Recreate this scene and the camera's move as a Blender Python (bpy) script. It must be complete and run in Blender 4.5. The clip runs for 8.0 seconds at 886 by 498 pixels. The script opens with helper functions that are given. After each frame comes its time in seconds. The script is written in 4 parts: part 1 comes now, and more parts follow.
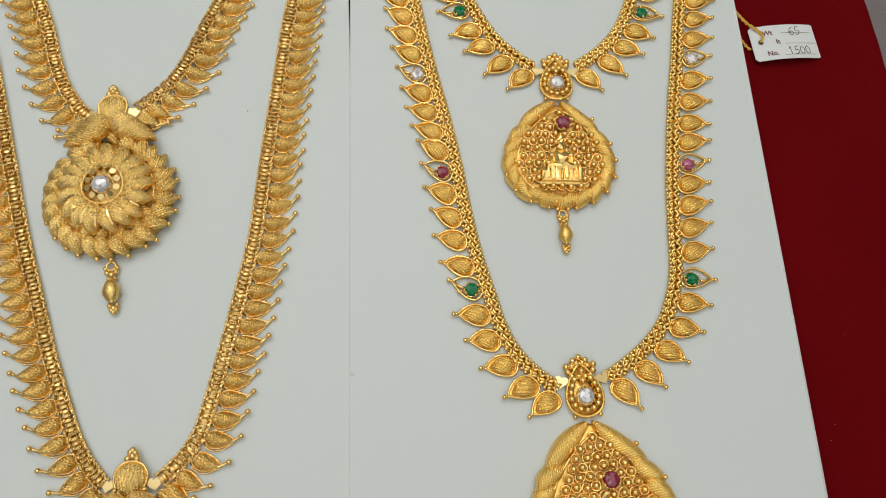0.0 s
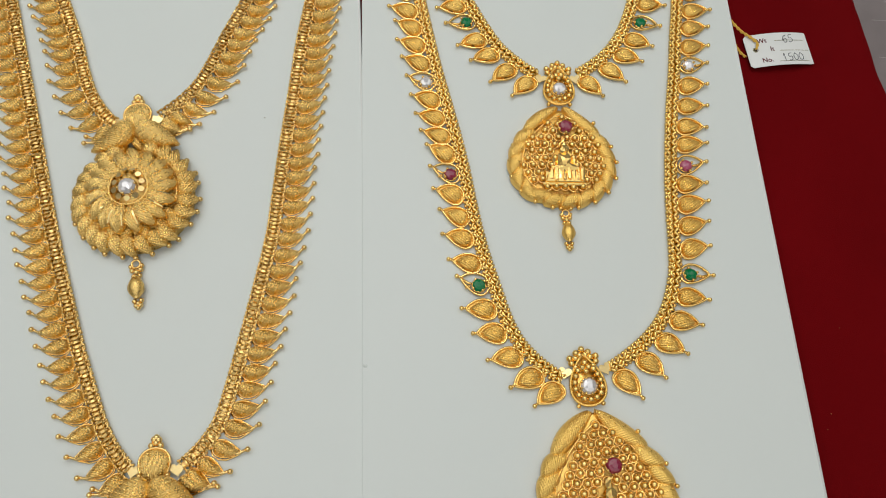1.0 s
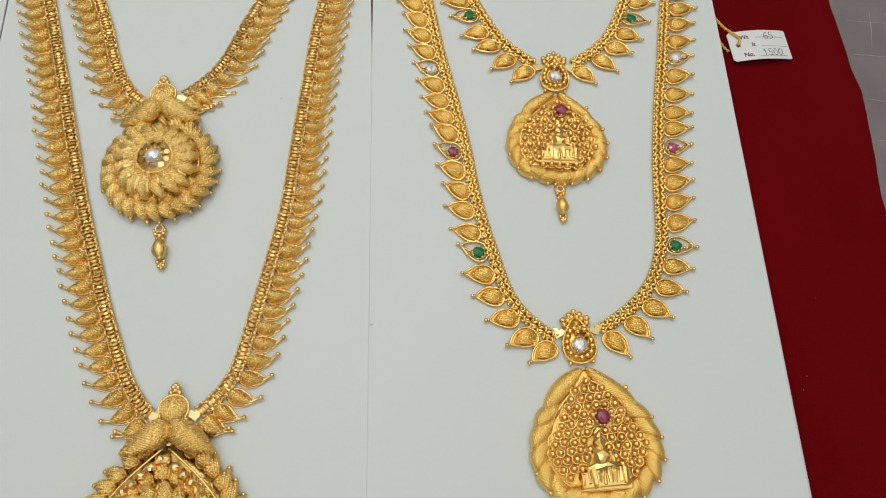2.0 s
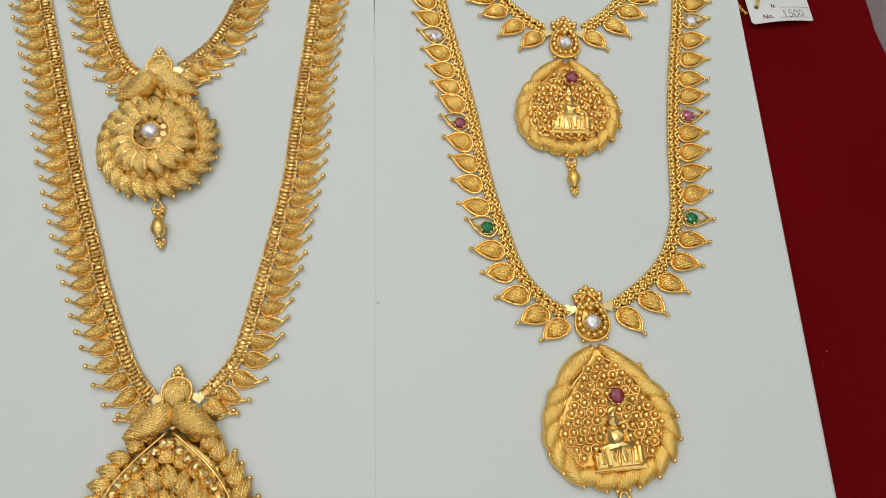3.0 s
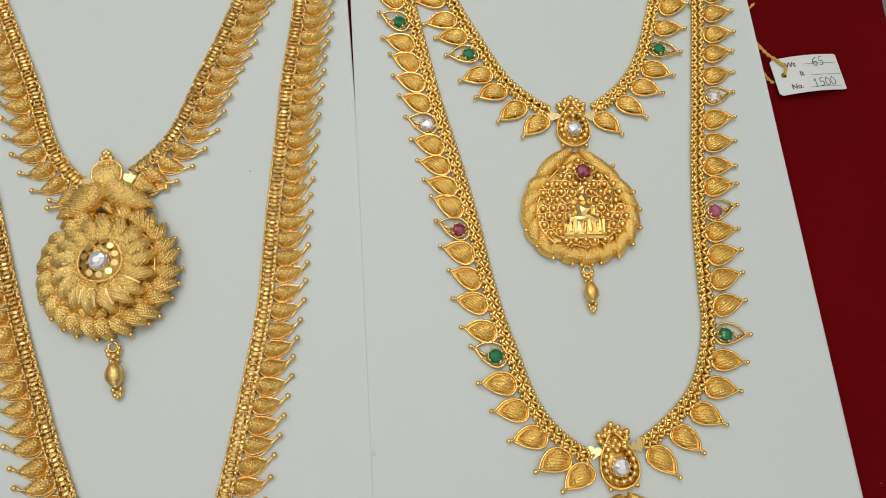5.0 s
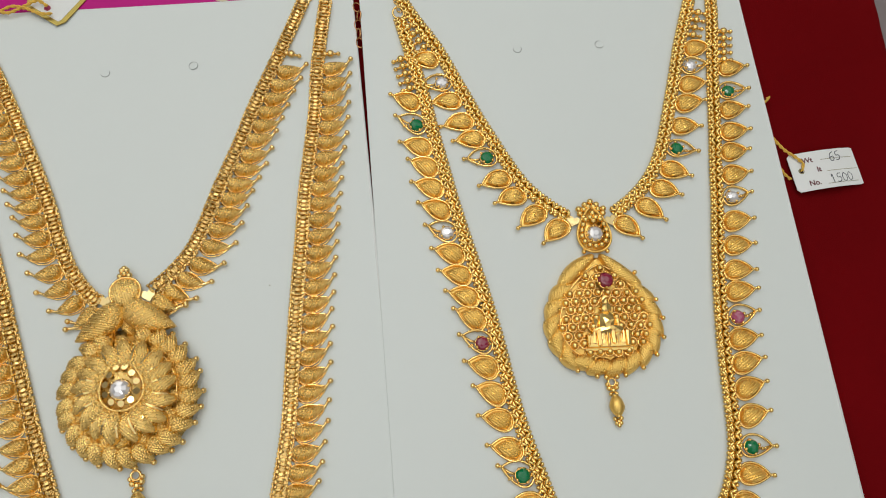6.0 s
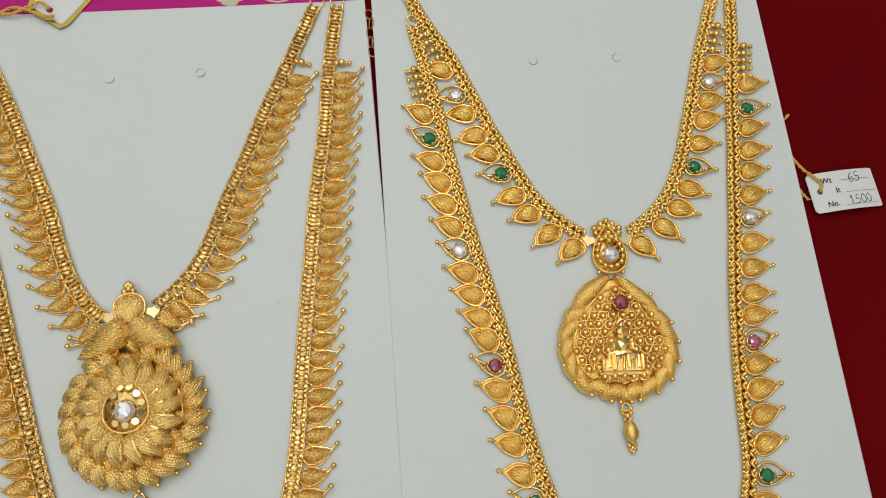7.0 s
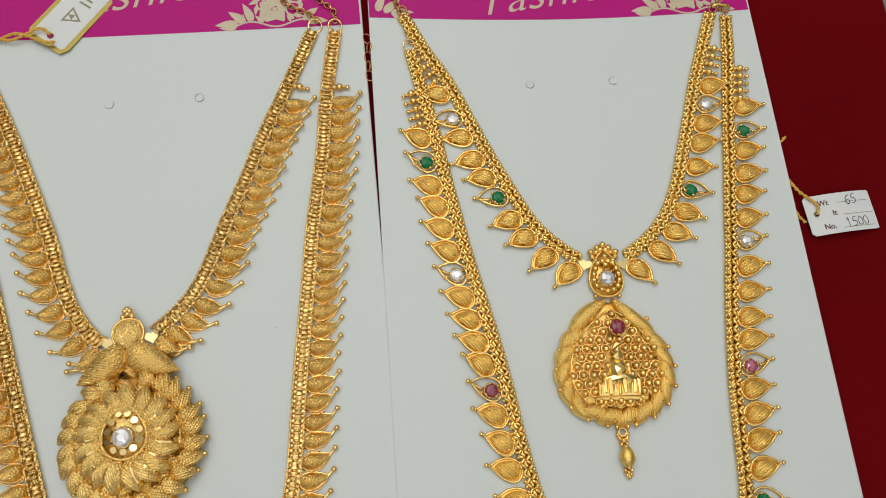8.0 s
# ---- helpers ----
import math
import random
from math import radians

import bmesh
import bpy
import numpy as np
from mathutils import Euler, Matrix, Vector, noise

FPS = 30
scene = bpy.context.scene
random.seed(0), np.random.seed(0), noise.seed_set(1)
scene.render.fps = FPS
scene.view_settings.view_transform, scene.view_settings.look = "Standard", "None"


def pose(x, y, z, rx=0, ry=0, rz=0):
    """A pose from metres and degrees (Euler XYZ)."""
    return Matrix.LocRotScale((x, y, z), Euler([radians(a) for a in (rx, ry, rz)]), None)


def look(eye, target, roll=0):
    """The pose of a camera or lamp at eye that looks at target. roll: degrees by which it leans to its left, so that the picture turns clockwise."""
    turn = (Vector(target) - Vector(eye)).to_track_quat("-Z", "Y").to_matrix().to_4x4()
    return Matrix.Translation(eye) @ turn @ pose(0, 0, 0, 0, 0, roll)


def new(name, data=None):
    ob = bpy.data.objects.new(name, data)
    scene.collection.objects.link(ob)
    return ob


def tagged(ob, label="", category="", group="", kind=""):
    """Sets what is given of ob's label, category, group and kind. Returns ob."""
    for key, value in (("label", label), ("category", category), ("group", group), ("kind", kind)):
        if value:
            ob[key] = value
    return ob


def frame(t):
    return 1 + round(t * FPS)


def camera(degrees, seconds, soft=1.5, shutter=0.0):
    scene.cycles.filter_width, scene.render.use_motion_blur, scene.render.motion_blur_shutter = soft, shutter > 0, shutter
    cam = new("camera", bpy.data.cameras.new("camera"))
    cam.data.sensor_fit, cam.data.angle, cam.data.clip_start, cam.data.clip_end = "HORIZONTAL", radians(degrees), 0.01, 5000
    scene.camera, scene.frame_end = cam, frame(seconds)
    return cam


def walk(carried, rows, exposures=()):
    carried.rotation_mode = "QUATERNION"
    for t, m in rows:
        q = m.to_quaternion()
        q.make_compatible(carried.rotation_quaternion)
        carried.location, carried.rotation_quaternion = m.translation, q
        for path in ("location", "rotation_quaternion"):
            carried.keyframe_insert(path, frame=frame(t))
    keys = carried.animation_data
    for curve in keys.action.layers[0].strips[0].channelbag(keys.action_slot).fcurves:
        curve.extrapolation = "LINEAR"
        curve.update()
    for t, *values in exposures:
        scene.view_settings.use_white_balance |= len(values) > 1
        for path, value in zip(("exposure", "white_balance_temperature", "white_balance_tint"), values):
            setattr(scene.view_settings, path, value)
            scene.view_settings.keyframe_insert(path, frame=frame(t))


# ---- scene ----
cam = camera(61.5, 8.0, 1.0)
PATH = [
    (0, (-0.0102, -0.0099, 0.3015), (0.0020, 0.0903, 0.0015), 8.51),
    (0.5, (-0.0096, -0.0067, 0.3065), (-0.0059, 0.0960, 0.0065), 3.47),
    (1, (-0.0097, -0.0235, 0.3122), (-0.0019, 0.0853, 0.0122), 5.56),
    (1.5, (-0.0101, -0.0413, 0.3224), (-0.0037, 0.0794, 0.0224), 4.89),
    (2, (-0.0107, -0.0579, 0.3247), (-0.0029, 0.0644, 0.0247), 5.89),
    (2.2, (-0.0110, -0.0607, 0.3223), (-0.0030, 0.0547, 0.0223), 6.17),
    (3.3, (-0.0108, -0.0440, 0.3135), (-0.0063, 0.0628, 0.0135), 4.00),
    (3.5, (-0.0108, -0.0388, 0.3109), (-0.0049, 0.0666, 0.0109), 4.97),
    (4, (-0.0119, -0.0217, 0.3032), (-0.0049, 0.0772, 0.0032), 5.78),
    (4.2, (-0.0132, -0.0115, 0.3018), (-0.0078, 0.0872, 0.0018), 4.58),
    (5.3, (-0.0272, 0.0360, 0.2932), (-0.0084, 0.1311, -0.0068), 10.22),
    (5.5, (-0.0317, 0.0449, 0.2953), (-0.0124, 0.1398, -0.0047), 10.62),
    (6, (-0.0334, 0.0688, 0.3057), (-0.0139, 0.1657, 0.0057), 9.76),
    (6.5, (-0.0407, 0.0774, 0.3050), (-0.0196, 0.1720, 0.0050), 11.60),
    (7, (-0.0413, 0.0839, 0.3023), (-0.0188, 0.1750, 0.0023), 13.06),
    (7.5, (-0.0381, 0.0864, 0.3041), (-0.0176, 0.1807, 0.0041), 11.22),
    (8, (-0.0382, 0.0915, 0.3064), (-0.0175, 0.1846, 0.0064), 11.70),
]
walk(cam, [(t, look(eye, target, roll)) for t, eye, target, roll in PATH], ((0, -0.05), (1, 0.0), (2, 0.02), (3.5, -0.02), (4.2, -0.02), (5.5, -0.06), (6, -0.02), (6.5, -0.08), (7, -0.09), (8, -0.07)))


# ---- light: an assumed indoor shop, lit by broad ceiling panels added out of view ----
scene.view_settings.exposure = 0.0
world = bpy.data.worlds.new("shop_ambient")
world.use_nodes = True
world.node_tree.nodes["Background"].inputs[0].default_value = (0.9, 0.95, 1.0, 1)
world.node_tree.nodes["Background"].inputs[1].default_value = 0.05
scene.world = world
# x, y, width, depth, watts: added luminous ceiling fields and two brighter strips for glints
# The south fields are dimmer, standing for the dark operator mirrored in the gold.
PANELS = [(-1.0, 0.95, 1.6, 1.9, 12.2), (0.85, 0.95, 1.6, 1.9, 8.0), (-1.0, -1.2, 1.6, 1.9, 6.2), (0.85, -1.2, 1.6, 1.9, 5.8), (-0.08, 0.9, 0.12, 1.8, 6.2), (-0.08, -1.2, 0.12, 1.8, 3.2)]
CEIL = 1.75
for px, py, sx, sy, watts in PANELS:
    lamp = bpy.data.lights.new("assumed_panel_light", "AREA")
    lamp.shape, lamp.size, lamp.size_y, lamp.energy, lamp.color = "RECTANGLE", sx, sy, watts, (0.975, 1.0, 0.965)
    new("assumed_panel_light", lamp).matrix_world = pose(px, py, CEIL - 0.03)



# ---- materials ----
def material(name, color, rough=0.5, metal=0.0, **more):
    m = bpy.data.materials.new(name)
    m.use_nodes = True
    b = m.node_tree.nodes["Principled BSDF"]
    b.inputs["Base Color"].default_value = (*color, 1)
    b.inputs["Roughness"].default_value = rough
    b.inputs["Metallic"].default_value = metal
    for k, v in more.items():
        b.inputs[k.replace("_", " ")].default_value = v
    return m


def nodes_of(m):
    t = m.node_tree
    return t, t.nodes["Principled BSDF"], (lambda kind: t.nodes.new(kind)), t.links.new


def vary(m, color_a, color_b, scale, rough=None, bump=0.0, bump_scale=None, dist=0.0002, detail=4.0):
    """Two-scale colour variation, roughness variation and fine relief."""
    t, b, n, link = nodes_of(m)
    co = n("ShaderNodeTexCoord")
    big = n("ShaderNodeTexNoise")
    big.inputs["Scale"].default_value, big.inputs["Detail"].default_value = scale, detail
    link(co.outputs["Object"], big.inputs["Vector"])
    ramp = n("ShaderNodeMix")
    ramp.data_type = "RGBA"
    ramp.inputs["A"].default_value, ramp.inputs["B"].default_value = (*color_a, 1), (*color_b, 1)
    link(big.outputs["Fac"], ramp.inputs["Factor"])
    link(ramp.outputs["Result"], b.inputs["Base Color"])
    if rough:
        mr = n("ShaderNodeMapRange")
        mr.inputs["To Min"].default_value, mr.inputs["To Max"].default_value = rough
        link(big.outputs["Fac"], mr.inputs["Value"])
        link(mr.outputs["Result"], b.inputs["Roughness"])
    if bump:
        fine = n("ShaderNodeTexNoise")
        fine.inputs["Scale"].default_value, fine.inputs["Detail"].default_value = bump_scale, 3.0
        link(co.outputs["Object"], fine.inputs["Vector"])
        bp = n("ShaderNodeBump")
        bp.inputs["Strength"].default_value, bp.inputs["Distance"].default_value = bump, dist
        link(fine.outputs["Fac"], bp.inputs["Height"])
        link(bp.outputs["Normal"], b.inputs["Normal"])
    return m


def gold(name, color, rough, braid=0.0, pitch=0.0008, angle=25.0, dark=0.75):
    """22-carat gold; braid: relief of the twisted wire of which the cups are laid, pitch: one wire's width in metres."""
    m = material(name, color, rough, 1.0)
    t, b, n, link = nodes_of(m)
    co = n("ShaderNodeTexCoord")
    info = n("ShaderNodeObjectInfo")
    noise_n = n("ShaderNodeTexNoise")
    noise_n.inputs["Scale"].default_value, noise_n.inputs["Detail"].default_value = 420.0, 3.0
    link(co.outputs["Object"], noise_n.inputs["Vector"])
    add = n("ShaderNodeMath")
    add.operation = "MULTIPLY_ADD"
    add.inputs[1].default_value, add.inputs[2].default_value = 0.45, 0.0
    link(info.outputs["Random"], add.inputs[0])
    add2 = n("ShaderNodeMath")
    add2.operation = "MULTIPLY_ADD"
    add2.inputs[1].default_value = 0.6
    link(noise_n.outputs["Fac"], add2.inputs[0])
    link(add.outputs[0], add2.inputs[2])
    mix = n("ShaderNodeMix")
    mix.data_type = "RGBA"
    mix.inputs["A"].default_value = (color[0] * dark, color[1] * dark * 0.96, color[2] * dark * 0.85, 1)
    mix.inputs["B"].default_value = (*color, 1)
    link(add2.outputs[0], mix.inputs["Factor"])
    link(mix.outputs["Result"], b.inputs["Base Color"])
    mr = n("ShaderNodeMapRange")
    mr.inputs["To Min"].default_value, mr.inputs["To Max"].default_value = rough * 0.75, rough * 1.3
    link(noise_n.outputs["Fac"], mr.inputs["Value"])
    link(mr.outputs["Result"], b.inputs["Roughness"])
    if braid:
        height = None
        for per, ang, wt in ((pitch, angle, 1.0), (pitch * 0.42, angle - 62.0, 0.55)):
            mp = n("ShaderNodeMapping")
            mp.inputs["Rotation"].default_value = (0, 0, radians(ang))
            link(co.outputs["Object"], mp.inputs["Vector"])
            wv = n("ShaderNodeTexWave")
            wv.bands_direction = "Y"
            wv.inputs["Scale"].default_value = 0.314 / per
            wv.inputs["Distortion"].default_value, wv.inputs["Detail"].default_value, wv.inputs["Detail Scale"].default_value = 1.6, 1.0, 0.25
            link(mp.outputs["Vector"], wv.inputs["Vector"])
            ml = n("ShaderNodeMath")
            ml.operation = "MULTIPLY_ADD"
            ml.inputs[1].default_value, ml.inputs[2].default_value = wt, 0.0
            link(wv.outputs["Fac"], ml.inputs[0])
            if height:
                link(height.outputs[0], ml.inputs[2])
            height = ml
        bp = n("ShaderNodeBump")
        bp.inputs["Strength"].default_value, bp.inputs["Distance"].default_value = braid, 0.00025
        link(height.outputs[0], bp.inputs["Height"])
        link(bp.outputs["Normal"], b.inputs["Normal"])
    return m


GOLD_B = (1.0, 0.66, 0.195)
M_CUP_A = gold("matte_braided_gold_warm", (0.95, 0.66, 0.24), 0.27, 0.2, 0.00045, 70, 0.80)
M_WIRE_A = gold("polished_gold_warm", (0.98, 0.70, 0.30), 0.17, dark=0.88)
M_LINK_A = gold("chain_gold_warm", (0.93, 0.65, 0.25), 0.24, dark=0.66)
M_CUP_B = gold("matte_braided_gold_yellow", GOLD_B, 0.29, 0.2, 0.00045, 80, 0.88)
M_WIRE_B = gold("polished_gold_yellow", (1.0, 0.69, 0.25), 0.17, dark=0.88)
M_LINK_B = gold("chain_gold_yellow", (1.0, 0.715, 0.26), 0.22, dark=0.88)
M_MIRROR = gold("mirror_gold", (0.98, 0.74, 0.36), 0.10, dark=0.92)
M_SATIN = gold("satin_pale_gold", (0.95, 0.74, 0.38), 0.38, dark=0.9)
M_COPPER = gold("red_gold_wire", (0.72, 0.36, 0.16), 0.25)


def gem(name, color, transmission, ior):
    return material(name, color, 0.04, 0.0, IOR=ior, Transmission_Weight=transmission)


M_CLEAR = material("foil_backed_clear_stone", (0.80, 0.77, 0.79), 0.04, 0.5, IOR=1.9, Coat_Weight=0.3, Coat_Roughness=0.02)
M_GREEN = gem("green_stone", (0.0, 0.17, 0.055), 0.0, 1.55)
M_RED = gem("ruby_stone", (0.25, 0.010, 0.045), 0.0, 1.9)
M_PINK = gem("pink_stone", (0.45, 0.07, 0.16), 0.1, 1.9)

M_CARD = vary(material("white_coated_card", (0.8, 0.8, 0.8), 0.45), (0.655, 0.685, 0.675), (0.685, 0.71, 0.70), 9.0, (0.38, 0.5), 0.08, 1500.0, 0.00005)
# Card darkened to paint the shade inside a cut.
M_CUT_SHADE = material("card_cut_shade", (0.36, 0.37, 0.37), 0.8)
M_PINKINK = vary(material("magenta_print", (0.5, 0.0, 0.2), 0.5, Specular_IOR_Level=0.2), (0.45, 0.001, 0.18), (0.53, 0.002, 0.225), 30.0, (0.35, 0.5), 0.06, 1800.0, 0.00005)
M_FOIL = vary(material("champagne_print", (0.6, 0.5, 0.35), 0.4), (0.55, 0.45, 0.30), (0.68, 0.58, 0.42), 200.0, (0.35, 0.5))
M_CLOTH = vary(material("dark_red_felt", (0.14, 0.002, 0.004), 0.95, Specular_IOR_Level=0.05), (0.108, 0.0011, 0.0023), (0.160, 0.0020, 0.0038), 14.0, None, 0.5, 2600.0, 0.0003)
M_COUNTER = vary(material("scuffed_grey_counter", (0.2, 0.18, 0.18), 0.35), (0.115, 0.09, 0.09), (0.25, 0.21, 0.215), 38.0, (0.2, 0.55), 0.25, 260.0, 0.0003)
M_TAG = vary(material("white_tag_paper", (0.8, 0.8, 0.78), 0.6), (0.72, 0.72, 0.715), (0.78, 0.78, 0.775), 60.0)
M_INK = material("dark_pen_ink", (0.03, 0.035, 0.06), 0.6)
M_PRINT = material("maroon_print", (0.13, 0.02, 0.03), 0.6)
M_TAGFOIL = gold("olive_gold_foil", (0.42, 0.32, 0.09), 0.3)
M_GREYINK = material("olive_grey_print", (0.30, 0.27, 0.16), 0.6)
M_THREAD = vary(material("yellow_thread", (0.75, 0.45, 0.06), 0.8), (0.62, 0.33, 0.04), (0.85, 0.55, 0.10), 900.0, None, 0.6, 2500.0, 0.0002)
M_WALL = vary(material("pale_wall_paint", (0.6, 0.6, 0.58), 0.8), (0.52, 0.51, 0.49), (0.58, 0.57, 0.55), 3.0)
M_CEIL = vary(material("white_ceiling_paint", (0.8, 0.8, 0.8), 0.8), (0.76, 0.76, 0.75), (0.80, 0.80, 0.79), 3.0)
M_FLOOR = vary(material("beige_floor_tile", (0.4, 0.36, 0.32), 0.3), (0.40, 0.37, 0.34), (0.48, 0.45, 0.41), 2.0)
M_WOOD = vary(material("brown_counter_wood", (0.2, 0.1, 0.05), 0.4), (0.15, 0.08, 0.04), (0.24, 0.13, 0.07), 12.0)
M_DIFF = material("lamp_diffuser", (0.85, 0.85, 0.85), 0.6)


# ---- mesh helpers ----
def smooth(me):
    me.polygons.foreach_set("use_smooth", [True] * len(me.polygons))
    return me


def to_mesh(name, bm, mat, soft=True):
    bmesh.ops.recalc_face_normals(bm, faces=bm.faces)
    me = bpy.data.meshes.new(name)
    bm.to_mesh(me)
    bm.free()
    me.materials.append(mat)
    return smooth(me) if soft else me


def raw_mesh(name, verts, faces, mat, soft=True):
    me = bpy.data.meshes.new(name)
    me.from_pydata([tuple(v) for v in verts], [], faces)
    me.validate()
    me.materials.append(mat)
    return smooth(me) if soft else me


def part(name, data, parent, m=None, label="", kind=""):
    ob = new(name, data)
    ob.parent = parent
    if m is not None:
        ob.matrix_basis = m
    return tagged(ob, label, "", "", kind)


def thing(name, label, category, m=None, group="", kind="", data=None):
    ob = new(name, data)
    if m is not None:
        ob.matrix_basis = m
    return tagged(ob, label, category, group, kind)


def box_bm(bm, x0, x1, y0, y1, z0, z1, bevel=0.0):
    r = bmesh.ops.create_cube(bm, size=1, matrix=Matrix.LocRotScale(((x0 + x1) / 2, (y0 + y1) / 2, (z0 + z1) / 2), None, (x1 - x0, y1 - y0, z1 - z0)))
    if bevel:
        vs = set(r["verts"])
        bmesh.ops.bevel(bm, geom=[e for e in bm.edges if e.verts[0] in vs and e.verts[1] in vs], offset=bevel, segments=2, affect="EDGES", profile=0.5)


def box(name, x0, x1, y0, y1, z0, z1, mat, bevel=0.0):
    bm = bmesh.new()
    box_bm(bm, x0, x1, y0, y1, z0, z1, bevel)
    return to_mesh(name, bm, mat, False)


def tube(points, radius, closed=False, seg=6, taper=None):
    """Vertices and faces of a round wire along points."""
    pts = [Vector(p) for p in points]
    n, verts, faces = len(pts), [], []
    up = Vector((0, 0, 1))
    for i, p in enumerate(pts):
        a = pts[(i - 1) % n] if closed or i else p
        c = pts[(i + 1) % n] if closed or i < n - 1 else p
        d = (c - a).normalized()
        side = d.cross(up)
        side = side.normalized() if side.length > 1e-6 else Vector((1, 0, 0))
        nrm = side.cross(d)
        r = radius * (taper[i] if taper else 1)
        for j in range(seg):
            w = 2 * math.pi * j / seg
            verts.append(p + r * (math.cos(w) * side + math.sin(w) * nrm))
    for i in range(n if closed else n - 1):
        for j in range(seg):
            k = (i + 1) % n
            faces.append((i * seg + j, i * seg + (j + 1) % seg, k * seg + (j + 1) % seg, k * seg + j))
    if not closed:
        faces += [tuple(range(seg))[::-1], tuple((n - 1) * seg + j for j in range(seg))]
    return verts, faces


def join(pieces):
    verts, faces = [], []
    for v, f in pieces:
        k = len(verts)
        verts += [Vector(p) for p in v]
        faces += [tuple(i + k for i in g) for g in f]
    return verts, faces


def ball(r, at=(0, 0, 0), u=10, v=6, squash=1.0):
    verts, faces = [Vector(at) + Vector((0, 0, r * squash))], []
    for i in range(1, v):
        for j in range(u):
            a, w = math.pi * i / v, 2 * math.pi * j / u
            verts.append(Vector(at) + Vector((r * math.sin(a) * math.cos(w), r * math.sin(a) * math.sin(w), r * squash * math.cos(a))))
    verts.append(Vector(at) - Vector((0, 0, r * squash)))
    for j in range(u):
        faces.append((0, 1 + j, 1 + (j + 1) % u))
        faces.append((len(verts) - 1, len(verts) - 1 - u + (j + 1) % u, len(verts) - 1 - u + j))
    for i in range(v - 2):
        for j in range(u):
            a = 1 + i * u
            faces.append((a + j, a + u + j, a + u + (j + 1) % u, a + (j + 1) % u))
    return verts, faces


def ring(r, thick, at=(0, 0, 0), m=None, u=14, v=5):
    pts = [Vector((r * math.cos(2 * math.pi * i / u), r * math.sin(2 * math.pi * i / u), 0)) for i in range(u)]
    vs, fs = tube(pts, thick, True, v)
    m = (m or Matrix()).to_4x4()
    return [m @ p + Vector(at) for p in vs], fs


def drop(length, width, k, bend=0.0, n=28, hook=2.0):
    """A drop's outline: round end at x = 0, point at x = length, bent sideways towards +y at the point."""
    raw = [(math.cos(t), math.sin(t) * abs(math.sin(t / 2)) ** k) for t in (2 * math.pi * i / n for i in range(n))]
    top = max(y for _, y in raw)
    return [Vector((length * (1 + x) / 2, width / 2 * y / top + bend * ((1 + x) / 2) ** hook, 0)) for x, y in raw]


def dome(outline, centre, h, z0=0.0, rings=6, power=0.5, groove=0.0):
    """A cushion on an outline, with a closed flat underside."""
    n, verts, faces = len(outline), [], []
    c = Vector(centre)
    for i in range(rings + 1):
        s = math.sin(math.pi / 2 * (1 - i / rings))
        for j, p in enumerate(outline):
            q = c + (p - c) * s
            verts.append(Vector((q.x, q.y, z0 + h * (1 - s * s) ** power)))
        if i == rings:
            break
    for i in range(rings):
        for j in range(n):
            a = i * n
            faces.append((a + j, a + (j + 1) % n, a + n + (j + 1) % n, a + n + j))
    faces.append(tuple(range(n))[::-1])
    return verts, faces


def braided(outline, h, z0, pitch, amp, angle, across=44, fine=5, flat=0.55, rope=0.45):
    """A cushion laid of wires side by side that run at angle (degrees from x): rounded ridges with sharp grooves."""
    ca, sa = math.cos(radians(angle)), math.sin(radians(angle))
    pts = [(ca * p.x + sa * p.y, -sa * p.x + ca * p.y) for p in outline]
    lo, hi = min(w for _, w in pts), max(w for _, w in pts)
    rows = max(8, int((hi - lo) / pitch * fine))
    spans = []
    for r in range(rows + 1):
        w = lo + (hi - lo) * (0.004 + 0.992 * r / rows)
        cut = []
        for (u0, w0), (u1, w1) in zip(pts, pts[1:] + pts[:1]):
            if (w0 - w) * (w1 - w) <= 0 and abs(w1 - w0) > 1e-12:
                cut.append(u0 + (u1 - u0) * (w - w0) / (w1 - w0))
        spans.append((w, min(cut), max(cut)))
    wide = max(b - a for _, a, b in spans)
    verts, faces = [], []
    for w, a, b in spans:
        env = ((b - a) / wide) ** flat
        groove = abs(math.cos(math.pi * w / pitch)) ** 0.6
        lay = 1 if math.floor(w / pitch + 0.5) % 2 else -1
        for k in range(across + 1):
            v = -math.cos(math.pi * k / across)
            u = (a + b) / 2 + v * (b - a) / 2
            arch = max(0.0, 1 - v * v) ** 0.5
            twist = rope * math.cos(2 * math.pi * (u / (pitch * 1.1) + lay * w / pitch * 0.8))
            z = z0 + h * env * arch + amp * (groove + twist * groove - 1) * min(1.0, 2 * arch)
            verts.append(Vector((ca * u - sa * w, sa * u + ca * w, z if 0 < k < across else z0 - 0.0004)))
    n = across + 1
    for r in range(rows):
        faces += [(r * n + k, r * n + k + 1, (r + 1) * n + k + 1, (r + 1) * n + k) for k in range(across)]
    return verts, faces


def plate(outline, z0, z1):
    n = len(outline)
    verts = [Vector((p.x, p.y, z0)) for p in outline] + [Vector((p.x, p.y, z1)) for p in outline]
    return verts, [tuple(range(n))[::-1], tuple(range(n, 2 * n))] + [(j, (j + 1) % n, n + (j + 1) % n, n + j) for j in range(n)]


def scaled(outline, s, centre):
    c = Vector(centre)
    return [c + (p - c) * s for p in outline]


def flip(pair):
    v, f = pair
    return [Vector((p[0], -p[1], p[2])) for p in v], [g[::-1] for g in f]


def lift(pair, m):
    return [m @ Vector(p) for p in pair[0]], pair[1]


